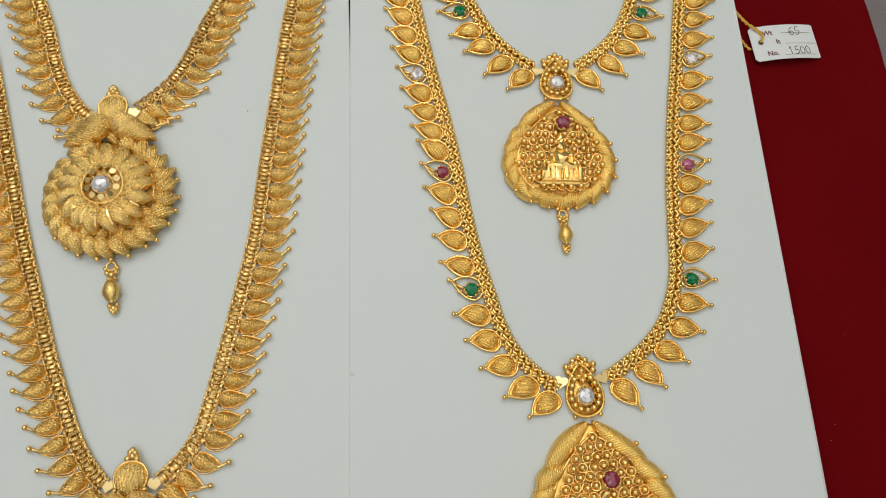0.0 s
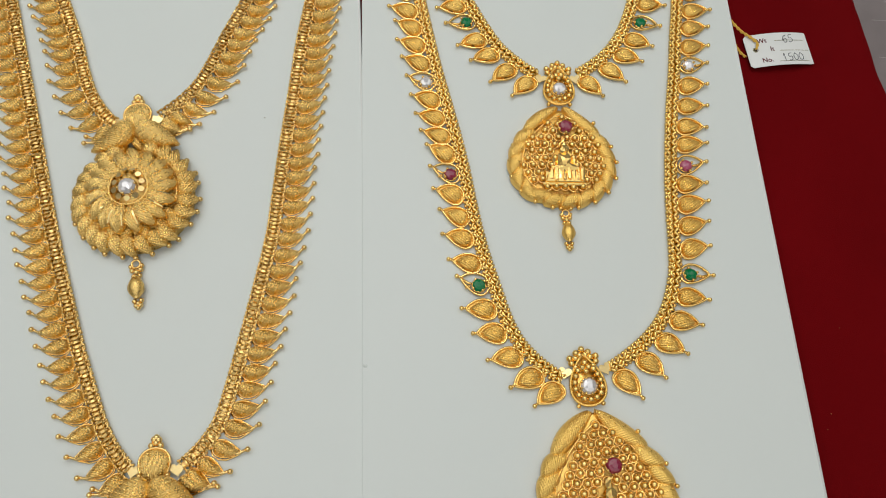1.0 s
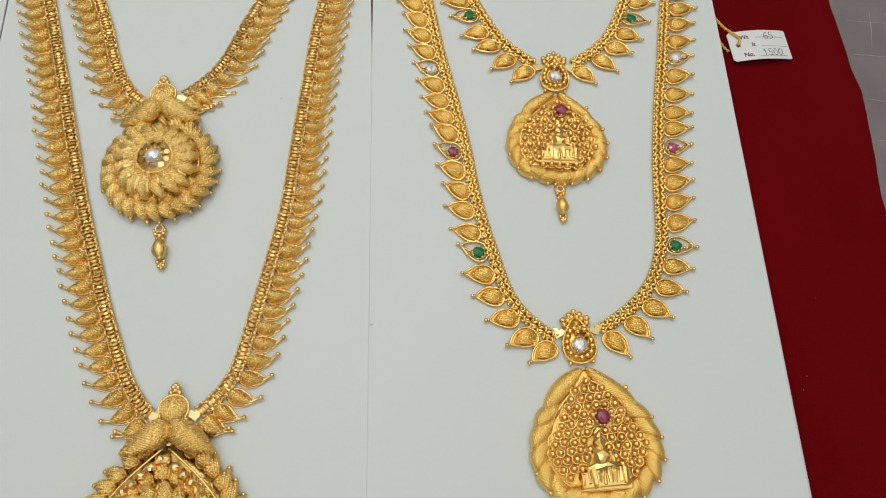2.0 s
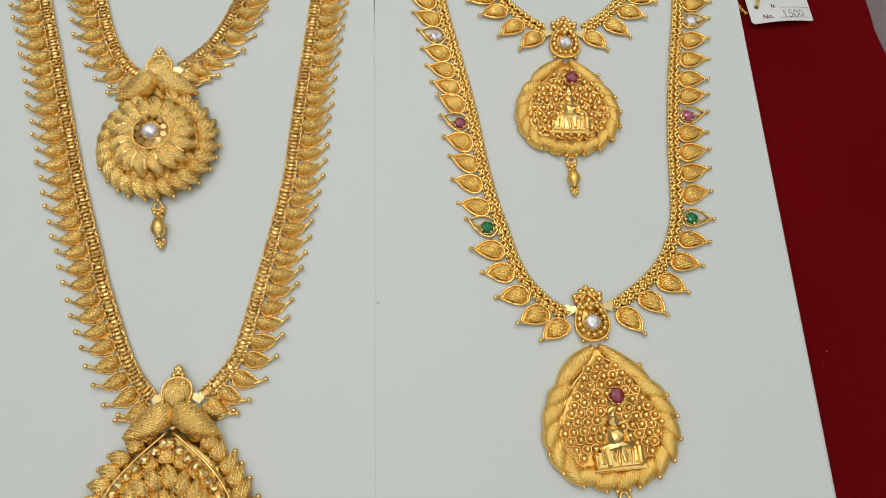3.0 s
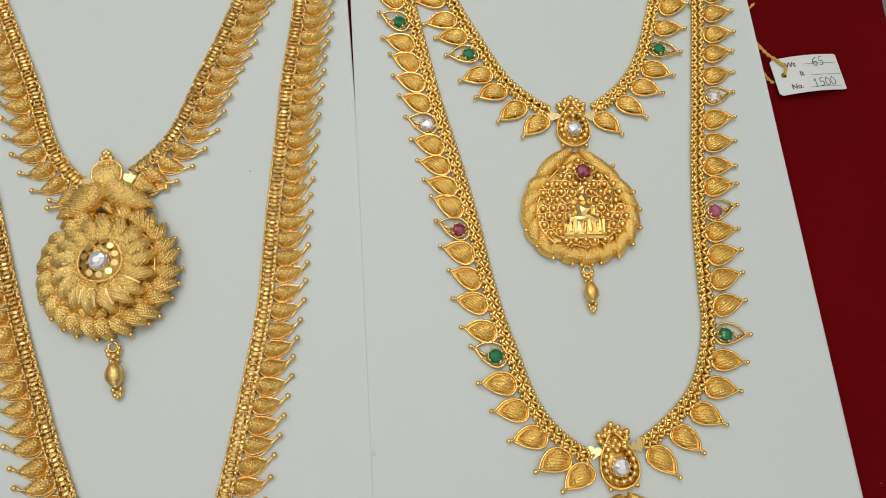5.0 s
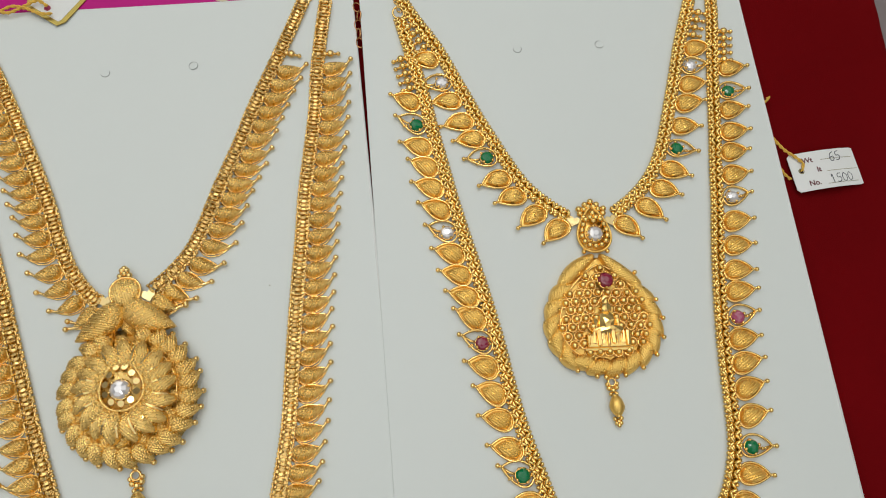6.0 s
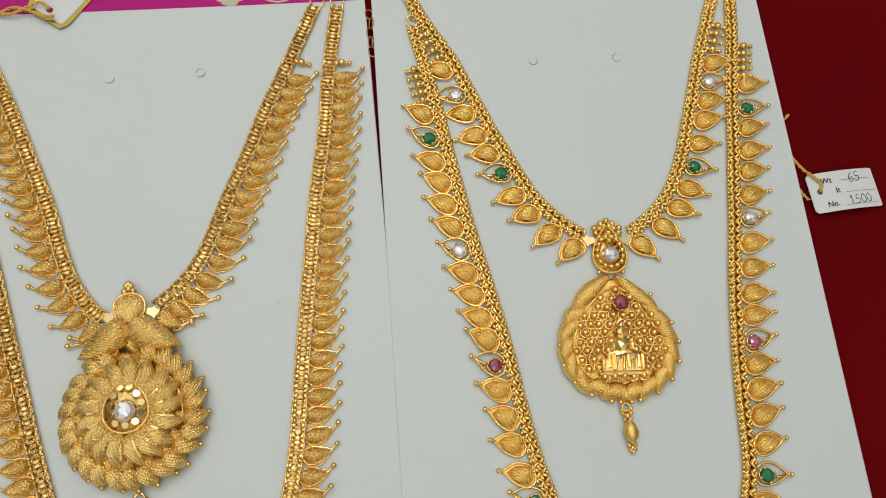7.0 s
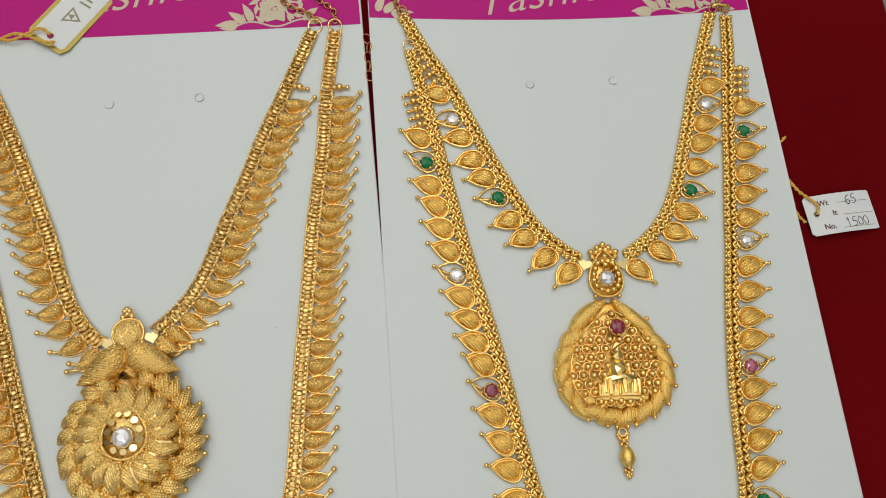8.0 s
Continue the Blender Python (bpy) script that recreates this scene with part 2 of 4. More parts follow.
def gem_mesh(name, r, mat, sides=8, high=0.55):
    """A faceted round stone: table, crown, girdle, pavilion."""
    verts, faces = [], []
    for rr, z, off in ((0.34, high, 0.0), (0.74, high * 0.78, 0.5), (1.0, 0.10, 0.0), (0.35, -0.35, 0.5)):
        for j in range(sides):
            w = 2 * math.pi * (j + off) / sides
            verts.append((r * rr * math.cos(w), r * rr * math.sin(w), r * z))
    faces.append(tuple(range(sides)))
    for i in range(3):
        a, b = i * sides, (i + 1) * sides
        for j in range(sides):
            k = (j + 1) % sides
            if i % 2 == 0:
                faces += [(a + j, b + j, a + k), (a + k, b + j, b + k)]
            else:
                faces += [(a + j, b + k, a + k), (a + j, b + j, b + k)]
    faces.append(tuple(range(3 * sides, 4 * sides))[::-1])
    return raw_mesh(name, verts, faces, mat, False)


def smooth_path(points, per=14):
    """A smooth curve through the points, as (place, arc length)."""
    p = [Vector((x, y)) for x, y in points]
    p = [2 * p[0] - p[1]] + p + [2 * p[-1] - p[-2]]
    out = []
    for i in range(1, len(p) - 2):
        for j in range(per):
            t = j / per
            a, b, c, d = p[i - 1], p[i], p[i + 1], p[i + 2]
            out.append(0.5 * (2 * b + (c - a) * t + (2 * a - 5 * b + 4 * c - d) * t * t + (3 * b - a - 3 * c + d) * t ** 3))
    out.append(p[-2])
    arc = [0.0]
    for a, b in zip(out, out[1:]):
        arc.append(arc[-1] + (b - a).length)
    return out, arc


def on_path(path, s):
    """Place and direction at arc length s."""
    pts, arc = path
    i = min(max(int(np.searchsorted(arc, s)), 1), len(pts) - 1)
    f = (s - arc[i - 1]) / max(arc[i] - arc[i - 1], 1e-9)
    return pts[i - 1].lerp(pts[i], f), (pts[i] - pts[i - 1]).normalized()


# ---- the assumed room around the counter: unseen, it closes in the light ----
# Walls, floor and ceiling are added for bounce light and reflections in the gold.
W0, W1, D0, D1, FLOOR = -2.0, 1.9, -2.4, 2.1, -0.915
box_of = lambda n, *a: tagged(new(n, box(n, *a)), n.split("_")[0] + " of the shop room, plainly finished", n.split("_")[0], "", "structure")
box_of("floor", W0, W1, D0, D1, FLOOR - 0.1, FLOOR, M_FLOOR)
box_of("ceiling", W0, W1, D0, D1, CEIL, CEIL + 0.1, M_CEIL)
box_of("wall_north", W0, W1, D1, D1 + 0.12, FLOOR, CEIL, M_WALL)
box_of("wall_south", W0, W1, D0 - 0.12, D0, FLOOR, CEIL, M_WALL)
box_of("wall_west", W0 - 0.12, W0, D0, D1, FLOOR, CEIL, M_WALL)
box_of("wall_east", W1, W1 + 0.12, D0, D1, FLOOR, CEIL, M_WALL)
# Housings for the added panels, all out of view.
for px, py, sx, sy, watts in PANELS:
    f = thing("assumed_ceiling_light", "assumed flat white ceiling light panel out of view, switched on", "ceiling light", pose(px, py, CEIL), "ceiling lights")
    bm = bmesh.new()
    for a in ((-sx / 2 - 0.03, -sx / 2, -sy / 2, sy / 2), (sx / 2, sx / 2 + 0.03, -sy / 2, sy / 2), (-sx / 2 - 0.03, sx / 2 + 0.03, -sy / 2 - 0.03, -sy / 2), (-sx / 2 - 0.03, sx / 2 + 0.03, sy / 2, sy / 2 + 0.03)):
        box_bm(bm, *a, -0.035, 0)
    part("frame", to_mesh("frame", bm, M_DIFF, False), f)
    part("diffuser", box("diffuser", -sx / 2, sx / 2, -sy / 2, sy / 2, -0.012, -0.004, M_DIFF), f)

CARD_T = 0.006
CLOTH_Z = -CARD_T
TOP_Z = CLOTH_Z - 0.002
counter = thing("shop_counter", "shop counter with a scuffed grey top", "counter")
part("body", box("body", -0.75, 0.55, -0.35, 0.5, FLOOR, TOP_Z - 0.02, M_WOOD, 0.003), counter)
part("countertop", box("countertop", -0.8, 0.6, -0.4, 0.55, TOP_Z - 0.02, TOP_Z, M_COUNTER, 0.002), counter)
# Pale lines: scratches, and faint straight reflections painted the same way.
M_SCRATCH_SHEEN = material("pale_scratch_and_sheen", (0.36, 0.32, 0.32), 0.5)
pieces = []
for a, b in (((0.245, 0.235), (0.252, 0.200)), ((0.222, 0.205), (0.245, 0.204)), ((0.262, 0.19), (0.27, 0.165)), ((0.225, 0.176), (0.252, 0.172)), ((0.228, 0.26), (0.262, 0.262)), ((0.222, 0.228), (0.30, 0.226)), ((0.224, 0.150), (0.29, 0.1535)), ((0.233, 0.21), (0.236, 0.235)), ((0.24, 0.185), (0.262, 0.181)), ((0.225, 0.27), (0.242, 0.295)), ((0.25, 0.215), (0.275, 0.208))):
    pieces.append(tube([(a[0], a[1], TOP_Z), ((a[0] + b[0]) / 2 + 0.0006, (a[1] + b[1]) / 2, TOP_Z), (b[0], b[1], TOP_Z)], 0.00025, False, 4))
part("scratch_and_sheen", raw_mesh("scratch_and_sheen", *join(pieces), M_SCRATCH_SHEEN), counter, None, "fine pale scratches and painted reflection lines", "stuff")


def cloth_sheet():
    """The red felt sheet under the cards: its hem wavers, it has slight folds."""
    edge = [(-0.4, 0.228), (0.06, 0.2235), (0.12, 0.2205), (0.165, 0.2220), (0.18, 0.2218), (0.195, 0.2180), (0.235, 0.2145), (0.318, 0.2140), (0.6, 0.212)]
    verts, faces, nx, ny = [], [], 200, 260
    for j in range(ny + 1):
        y = -0.33 + 0.80 * j / ny
        x1 = float(np.interp(y, [e[0] for e in edge], [e[1] for e in edge])) + 0.0006 * noise.noise((y * 90, 3, 0)) + 0.0012 * noise.noise((y * 22, 7, 0))
        for i in range(nx + 1):
            u = (i / nx) ** 0.6
            x = -0.60 + (x1 + 0.60) * u
            fold = 0.0014 * noise.noise((x * 18, y * 12, 1)) if x > 0.15 else 0.0
            wrinkle = 0.0028 * math.exp(-((x - 0.1915 - 0.6 * (y - 0.204)) / 0.0016) ** 2 - ((y - 0.204) / 0.005) ** 2)
            z = CLOTH_Z + (fold + wrinkle if x > 0.15 else 0) - 0.0003
            if i == nx:
                z = TOP_Z + 0.0004
            verts.append((x, y, z))
    for j in range(ny):
        for i in range(nx):
            a = j * (nx + 1) + i
            faces.append((a, a + 1, a + nx + 2, a + nx + 1))
    return raw_mesh("red_cloth", verts, faces, M_CLOTH)


cloth = thing("red_cloth", "dark red felt cloth spread over the counter", "cloth", None, "", "", cloth_sheet())
part("lint", raw_mesh("lint", *join([ball(0.00035, (0.166, 0.022, CLOTH_Z + 0.0004), 6, 4), ball(0.0003, (0.1635, 0.0155, CLOTH_Z + 0.0004), 6, 4), ball(0.00025, (0.176, 0.06, CLOTH_Z + 0.0004), 6, 4)]), M_COPPER), cloth, None, "tiny specks of lint", "stuff")


# ---- display cards ----
def text_mesh(name, body, size, mat, shear=0.0, bold=0.0):
    c = bpy.data.curves.new(name, "FONT")
    c.body, c.size, c.shear, c.offset, c.extrude, c.resolution_u = body, size, shear, bold, 0.00004, 6
    ob = new(name, c)
    me = bpy.data.meshes.new_from_object(ob.evaluated_get(bpy.context.evaluated_depsgraph_get()))
    bpy.data.objects.remove(ob)
    me.materials.clear()
    me.materials.append(mat)
    return me


def ornament(mirror, small=False):
    """A printed floral scroll: curling leaves, a five-petalled flower and a spiral vine."""
    out = []
    s = -1 if mirror else 1

    def blade(x, y, length, width, ang, bend):
        o = drop(length, width, 1.0, bend, 18)
        out.append(lift(plate(o, 0, 0.00005), pose(x, y, 0.000012 * len(out), 0, 0, ang)))

    for x, y, l, w, a, b in ((0.004, 0.001, 0.013, 0.005, 160, 0.004), (0.008, 0.002, 0.012, 0.005, 128, 0.003), (0.012, 0.003, 0.012, 0.005, 100, 0.003), (0.003, 0.000, 0.010, 0.003, 190, -0.002),
                             (0.046, 0.001, 0.011, 0.005, 20, -0.004), (0.044, 0.003, 0.010, 0.005, 55, -0.003), (0.018, 0.002, 0.010, 0.0035, 75, 0.003)):
        blade(x, y, l, w, a, b)
    for i in range(5):
        a = 90 + 72 * i
        blade(0.026 + 0.0016 * math.cos(radians(a)), 0.010 + 0.0016 * math.sin(radians(a)), 0.0078, -0.0072, a, 0)
    out.append(lift(plate([Vector((0.0014 * math.cos(t), 0.0014 * math.sin(t), 0)) for t in np.linspace(0, 2 * math.pi, 12, False)], 0.00006, 0.0001), pose(0.026, 0.010, 0)))
    for cx, cy, turns, r0, ph in ((0.037, 0.009, 1.4, 0.0055, 0), (0.019, 0.013, 1.2, 0.004, 2)):
        pts = [(cx + r0 * (1 - 0.75 * i / 40) * math.cos(ph + turns * 2 * math.pi * i / 40), cy + r0 * (1 - 0.75 * i / 40) * math.sin(ph + turns * 2 * math.pi * i / 40), 0.00003) for i in range(41)]
        v, f = tube(pts, 0.0006, False, 4)
        out.append(([Vector((p[0], p[1], 0.00003 + (p[2] - 0.00003) * 0.06)) for p in v], f))
        for i in range(3, 30, 5):
            w = math.degrees(ph + turns * 2 * math.pi * i / 40)
            blade(pts[i][0], pts[i][1], 0.0052, 0.0026, w + 38, 0.0016)
    for i in range(7):
        blade(0.006 + 0.0062 * i, 0.0018 + 0.0012 * (i % 2), 0.0058, 0.0026, 60 + 28 * (i % 3), 0.0018)
    pts = [(0.004 + 0.044 * i / 30, 0.0012 + 0.0018 * math.sin(i / 30 * 9), 0.00003) for i in range(31)]
    v, f = tube(pts, 0.0005, False, 4)
    out.append(([Vector((p[0], p[1], 0.00003 + (p[2] - 0.00003) * 0.06)) for p in v], f))
    v, f = join(out[:4] if small else out)
    return [Vector((s * p[0], p[1], p[2])) for p in v], f


R_WIDE, L_WIDE, CARD_UP, CARD_DOWN = 0.1873, 0.1915, 0.062, 0.42


def display_card(label, m, wide, header_left, header_right, sag, holes, words, word_at, scroll_x):
    """A white card with a printed header; origin on its left edge, at the height of the header's lower border."""
    bm = bmesh.new()
    box_bm(bm, 0, wide, -CARD_DOWN, CARD_UP, -CARD_T + 0.0008, 0, 0.0003)
    card = thing("display_card", label, "display card", m, "jewellery display cards", "", to_mesh("display_card", bm, M_CARD, False))
    n = 40
    low = [Vector((0.0004 + (wide - 0.0008) * i / n, header_left + (header_right - header_left) * i / n - sag * math.sin(math.pi * i / n), 0)) for i in range(n + 1)]
    part("header_print", raw_mesh("header_print", *plate(low + [Vector((wide - 0.0004, CARD_UP - 0.0004, 0)), Vector((0.0004, CARD_UP - 0.0004, 0))], 0.0, 0.00012), M_PINKINK, False), card, None, "magenta printed header band")
    for mir in (False, True):
        x0 = 0.014 if mir else scroll_x
        y = header_left + (header_right - header_left) * x0 / wide - sag * math.sin(math.pi * x0 / wide)
        part("printed_scroll", raw_mesh("printed_scroll", *ornament(mir, mir), M_FOIL, False), card, pose(x0, y + 0.0014, 0.00014) @ Matrix.Diagonal((0.78, 0.9, 1, 1)), "champagne floral scroll print", "stuff")
    part("lettering", text_mesh("lettering", words, 0.024, M_FOIL, 0.4, -0.0002), card, pose(*word_at, 0.00018, 0, 0, 7), "champagne script lettering")
    part("card_edge", raw_mesh("card_edge", *tube([(wide - 0.0002, -CARD_DOWN + 0.001, -0.0006), (wide - 0.0002, 0, -0.0006), (wide - 0.0002, CARD_UP - 0.001, -0.0006)], 0.0008, False, 8), M_TAG), card, None, "pale rounded cut edge")
    for hx, hy, turn in holes:
        # The dark ring paints the shade in the half-cut slot.
        v, f = ring(0.0019, 0.00020, (0, 0, 0.00012), None, 20, 4)
        o = part("punched_flap", raw_mesh("punched_flap", v, f, M_CUT_SHADE), card, pose(hx, hy, 0, 0, 0, turn), "half-cut round hole with painted shade at its cut")
        disc = [Vector((0.0020 * math.cos(t), 0.0020 * math.sin(t), 0)) for t in np.linspace(0, 2 * math.pi, 20, False)]
        part("flap", raw_mesh("flap", *plate(disc, 0.0, 0.0001), M_CARD, False), o, pose(0, 0.0001, 0.00025, 7, 4, 0))
    return card


R_TURN, L_TURN = 3.25, 4.75
R_CARD = pose(-0.0496, 0.3000, 0, 0, 0, R_TURN)
L_CARD = pose(-0.0531 - L_WIDE * math.cos(radians(L_TURN)), 0.2987 - L_WIDE * math.sin(radians(L_TURN)), -0.0008, 0, 0, L_TURN)
r_in, l_in = R_CARD.inverted(), L_CARD.inverted()
hole = lambda inv, x, y, t: (*(inv @ Vector((x, y, 0))).xy, t)
card_r = display_card("white card with magenta printed header, two jewellery chains on it", R_CARD, R_WIDE, 0.0018, -0.0008, 0.0033, [hole(r_in, 0.0256, 0.2669, 20), hole(r_in, 0.0653, 0.2694, 200)], "Fashion", (0.0550, 0.0005), 0.1350)
card_l = display_card("white card with magenta header, warm gold chains laid on it", L_CARD, L_WIDE, 0.0022, 0.0, 0.0004, [hole(l_in, -0.1648, 0.2551, 10), hole(l_in, -0.1256, 0.2589, 190)], "Fashion", (0.0540, 0.0115), 0.1310)
display_card("plain white card with magenta header beside the warm gold set", L_CARD @ pose(-L_WIDE - 0.0018, -0.002, 0, 0, 0, 0.3), L_WIDE, 0.0, 0.0, 0.0004, [], "Fashion", (0.0540, 0.0115), 0.1310)
part("speck", raw_mesh("speck", *ball(0.0003, (0, 0, 0), 6, 4), M_GREYINK), card_l, Matrix.Translation(l_in @ Vector((-0.087, 0.153, 0.0))), "tiny dark speck")
v, f = ball(0.0009, (0, 0, 0), 9, 6, 0.5)
part("edge_nick", raw_mesh("edge_nick", v, f, M_CARD), card_r, Matrix.Translation(r_in @ Vector((-0.0333, 0.0365, 0.0))), "small raised nick in the cut edge")


# ---- chains ----
def chain_mesh(name, path, s0, s1, mat, style, rows=3, pitch=0.0017, row_gap=0.0014):
    """A flat woven band: rows of small links, joined into one mesh."""
    rng = random.Random(len(path[0]) + int(1e5 * s1))
    if style == "box":
        bm = bmesh.new()
        box_bm(bm, -0.00066, 0.00066, -0.00084, 0.00084, -0.0007, 0.0007, 0.00022)
        tv, tf = [v.co.copy() for v in bm.verts], [tuple(v.index for v in f.verts) for f in bm.faces]
        bm.free()
    else:
        tv, tf = ball(1.0, (0, 0, 0), 8, 6)
        tv = [Vector((v.x * 0.00190, v.y * 0.00080, v.z * 0.00095)) for v in tv]
    rv, rf = ring(0.00098, 0.00040, (0, 0, 0), None, 9, 5)
    out, i, s = [], 0, s0
    while s < s1:
        p, d = on_path(path, s)
        ang = math.atan2(d.y, d.x)
        side = Vector((-d.y, d.x))
        for r in range(rows):
            off = (r - (rows - 1) / 2) * row_gap
            q, dd = on_path(path, min(s + (pitch / 2 if r % 2 else 0), s1))
            q = q + side * off
            z = 0.0011 + (0.0005 if r % 2 else 0.0) + rng.uniform(-0.0002, 0.0002)
            if style == "box":
                turn = Euler((rng.uniform(-0.35, 0.35) + 0.3 * (r - 1), rng.uniform(-0.35, 0.35), ang + rng.uniform(-0.16, 0.16))).to_matrix().to_4x4()
            else:
                turn = Matrix.Rotation(ang + radians(47 if (i + r) % 2 else -47) + rng.uniform(-0.15, 0.15), 4, "Z") @ Matrix.Rotation(radians(14) + rng.uniform(-0.2, 0.2), 4, "Y")
                z += 0.0006 * (i % 2)
            if style == "box" and r != 1:
                turn = Matrix.Rotation(ang, 4, "Z") @ Matrix.Rotation(radians(46 if i % 2 else -18) * (r - 1) + rng.uniform(-0.2, 0.2), 4, "X") @ Matrix.Rotation(rng.uniform(-0.3, 0.3), 4, "Y")
                out.append(([turn @ v + Vector((q.x, q.y, z + 0.0003)) for v in rv], rf))
                continue
            out.append(([turn @ v + Vector((q.x, q.y, z)) for v in tv], tf))
        if style == "box":
            for e in (-1, 1):
                q = p + side * e * row_gap * (rows - 1) * 0.28
                out.append(ball(0.00055, (q.x + d.x * pitch / 2, q.y + d.y * pitch / 2, 0.0018), 6, 4))
                q = p + side * e * (row_gap * (rows - 1) / 2 + 0.0009)
                out.append(ball(0.00074, (q.x + d.x * pitch / 2, q.y + d.y * pitch / 2, 0.0013 + rng.uniform(-0.0002, 0.0003)), 6, 5))
        else:
            for e in (-1, 1):
                q = p + side * e * (row_gap * (rows - 1) / 2 + 0.0012)
                out.append(ball(0.00088, (q.x, q.y, 0.0012 + rng.uniform(-0.0002, 0.0003)), 7, 5))
        i += 1
        s += pitch
    half = row_gap * (rows - 1) / 2 + 0.0004
    back, n = [], 0
    for z, e in ((0.0003, -1), (0.0003, 1), (0.0009, 1), (0.0009, -1)):
        for k in range(int((s1 - s0) / 0.003) + 1):
            p, d = on_path(path, min(s0 + 0.003 * k, s1))
            back.append(Vector((p.x - d.y * e * half, p.y + d.x * e * half, z)))
    n = len(back) // 4
    strips = [(a * n + k, a * n + k + 1, b * n + k + 1, b * n + k) for a, b in ((0, 1), (1, 2), (2, 3), (3, 0)) for k in range(n - 1)]
    out.append((back, strips))
    return raw_mesh(name, *join(out), mat, style != "box")


# ---- charms ----
TIP_A, TIP_B = (0.0128, 0.0056, 0.0014), (0.0142, 0.0037, 0.0013)


def charm_set(style):
    """Mesh data of one charm kind, for both hands of the band: cup, rim, tip bead."""
    out = {}
    for hand in (1, -1):
        f = (lambda q: q) if hand == 1 else flip
        if style == "paisley":
            o = drop(0.0113, 0.0070, 0.70, 0.0032, 90, 2.8)
            cup = braided(scaled(o, 0.94, (0.0042, 0.0002, 0)), 0.0037, 0.0007, 0.00098, 0.00060, 70, 44, 6, 0.42, 0.3)
            neck = tube([Vector((0.0072, 0.0002, 0.0012)), Vector((0.0088, 0.0009, 0.0013)), Vector((0.0104, 0.0022, 0.0013)), Vector((0.0117, 0.0040, 0.0012)), Vector((0.0124, 0.0051, 0.0013))], 0.0008, False, 7, [1.2, 1.1, 0.85, 0.65, 0.5])
            hem = tube([Vector((0.0004, -0.0026, 0.0005)), Vector((0.0026, -0.0041, 0.0006)), Vector((0.0054, -0.0041, 0.0006)), Vector((0.0082, -0.0024, 0.0006)), Vector((0.0104, 0.0008, 0.0007)), Vector((0.0119, 0.0040, 0.0009))], 0.00032, False, 5)
            rim = join([tube([p + Vector((0, 0, 0.0007)) for p in o[::2]], 0.00030, True, 5), neck, hem, plate(scaled(o[::2], 0.95, (0.0042, 0, 0)), 0.0001, 0.0004)])
            tip = join([ball(0.00120, TIP_A, 10, 7), ball(0.00075, (0.0119, 0.0045, 0.0011), 8, 5)])
        else:
            o = drop(0.0126, 0.0094, 0.78, 0.0031, 44, 1.5)
            c = (0.0046, 0.0003, 0)
            cup = braided(scaled(drop(0.0126, 0.0094, 0.72, 0.0031, 90, 1.5), 0.80, c), 0.0027, 0.0009, 0.00100, 0.00058, 42, 44, 6, 0.35, 0.3)
            rim = join([tube([p + Vector((0, 0, 0.0013)) for p in o], 0.00050, True, 7), tube([p + Vector((0, 0, 0.0007)) for p in scaled(o, 0.985, c)], 0.00042, True, 6), tube([Vector((0.0122, 0.0030, 0.0013)), Vector(TIP_B)], 0.00055, False, 6)])
            tip = join([ball(0.00105, TIP_B, 10, 7), ball(0.00070, (0.0131, 0.0034, 0.0013), 8, 5)])
        out[hand] = (f(cup), f(rim), f(tip))
    return out


def charm_meshes(style, m_cup, m_wire):
    return {h: (raw_mesh("mango_cup", *c, m_cup), raw_mesh("rim", *r, m_wire), raw_mesh("tip_bead", *b, m_wire)) for h, (c, r, b) in charm_set(style).items()}


def seat_mesh(mat):
    """A small round setting with four claws for a stone."""
    return raw_mesh("setting", *join([ring(0.0029, 0.0004, (0.0044, 0, 0.0012))] + [ball(0.0007, (0.0044 + 0.0029 * math.cos(a), 0.0029 * math.sin(a), 0.0026), 7, 5) for a in (0.6, 2.2, 3.8, 5.3)] + [ball(0.0008, (0.0086, 0.0008, 0.0016), 7, 5), ball(0.0006, (0.0099, 0.0013, 0.0015), 7, 5)]), mat)


PAISLEY = charm_meshes("paisley", M_CUP_A, M_WIRE_A)
MANGO = charm_meshes("mango", M_CUP_B, M_WIRE_B)
SEAT_B = seat_mesh(M_WIRE_B)
STONES = {"W": gem_mesh("stone", 0.0031, M_CLEAR), "G": gem_mesh("stone", 0.0030, M_GREEN), "P": gem_mesh("stone", 0.0030, M_PINK), "R": gem_mesh("stone", 0.0030, M_RED)}
STONE_WORDS = {"W": "clear faceted stone", "G": "green faceted stone", "P": "pink faceted stone", "R": "red faceted stone"}
BACK_B = {h: raw_mesh("back_plate", *plate(scaled(drop(0.0126, 0.0094, 0.78, 0.0031 * h, 30, 1.5), 0.97, (0.0046, 0, 0)), 0.0003, 0.0007), M_CUP_B, False) for h in (1, -1)}
COLLET = {h: raw_mesh("stone_charm", *join([ring(0.0026, 0.00045, (0.0044, 0, 0.0008)), tube([(0.0068, 0.0006 * h, 0.0010), (0.0092, 0.0010 * h, 0.0012), (0.0121, 0.0028 * h, 0.0012)], 0.00055, False, 6), tube([(0.0018, 0, 0.0008), (0.0004, 0, 0.0009)], 0.0005, False, 6)]), M_WIRE_B) for h in (1, -1)}


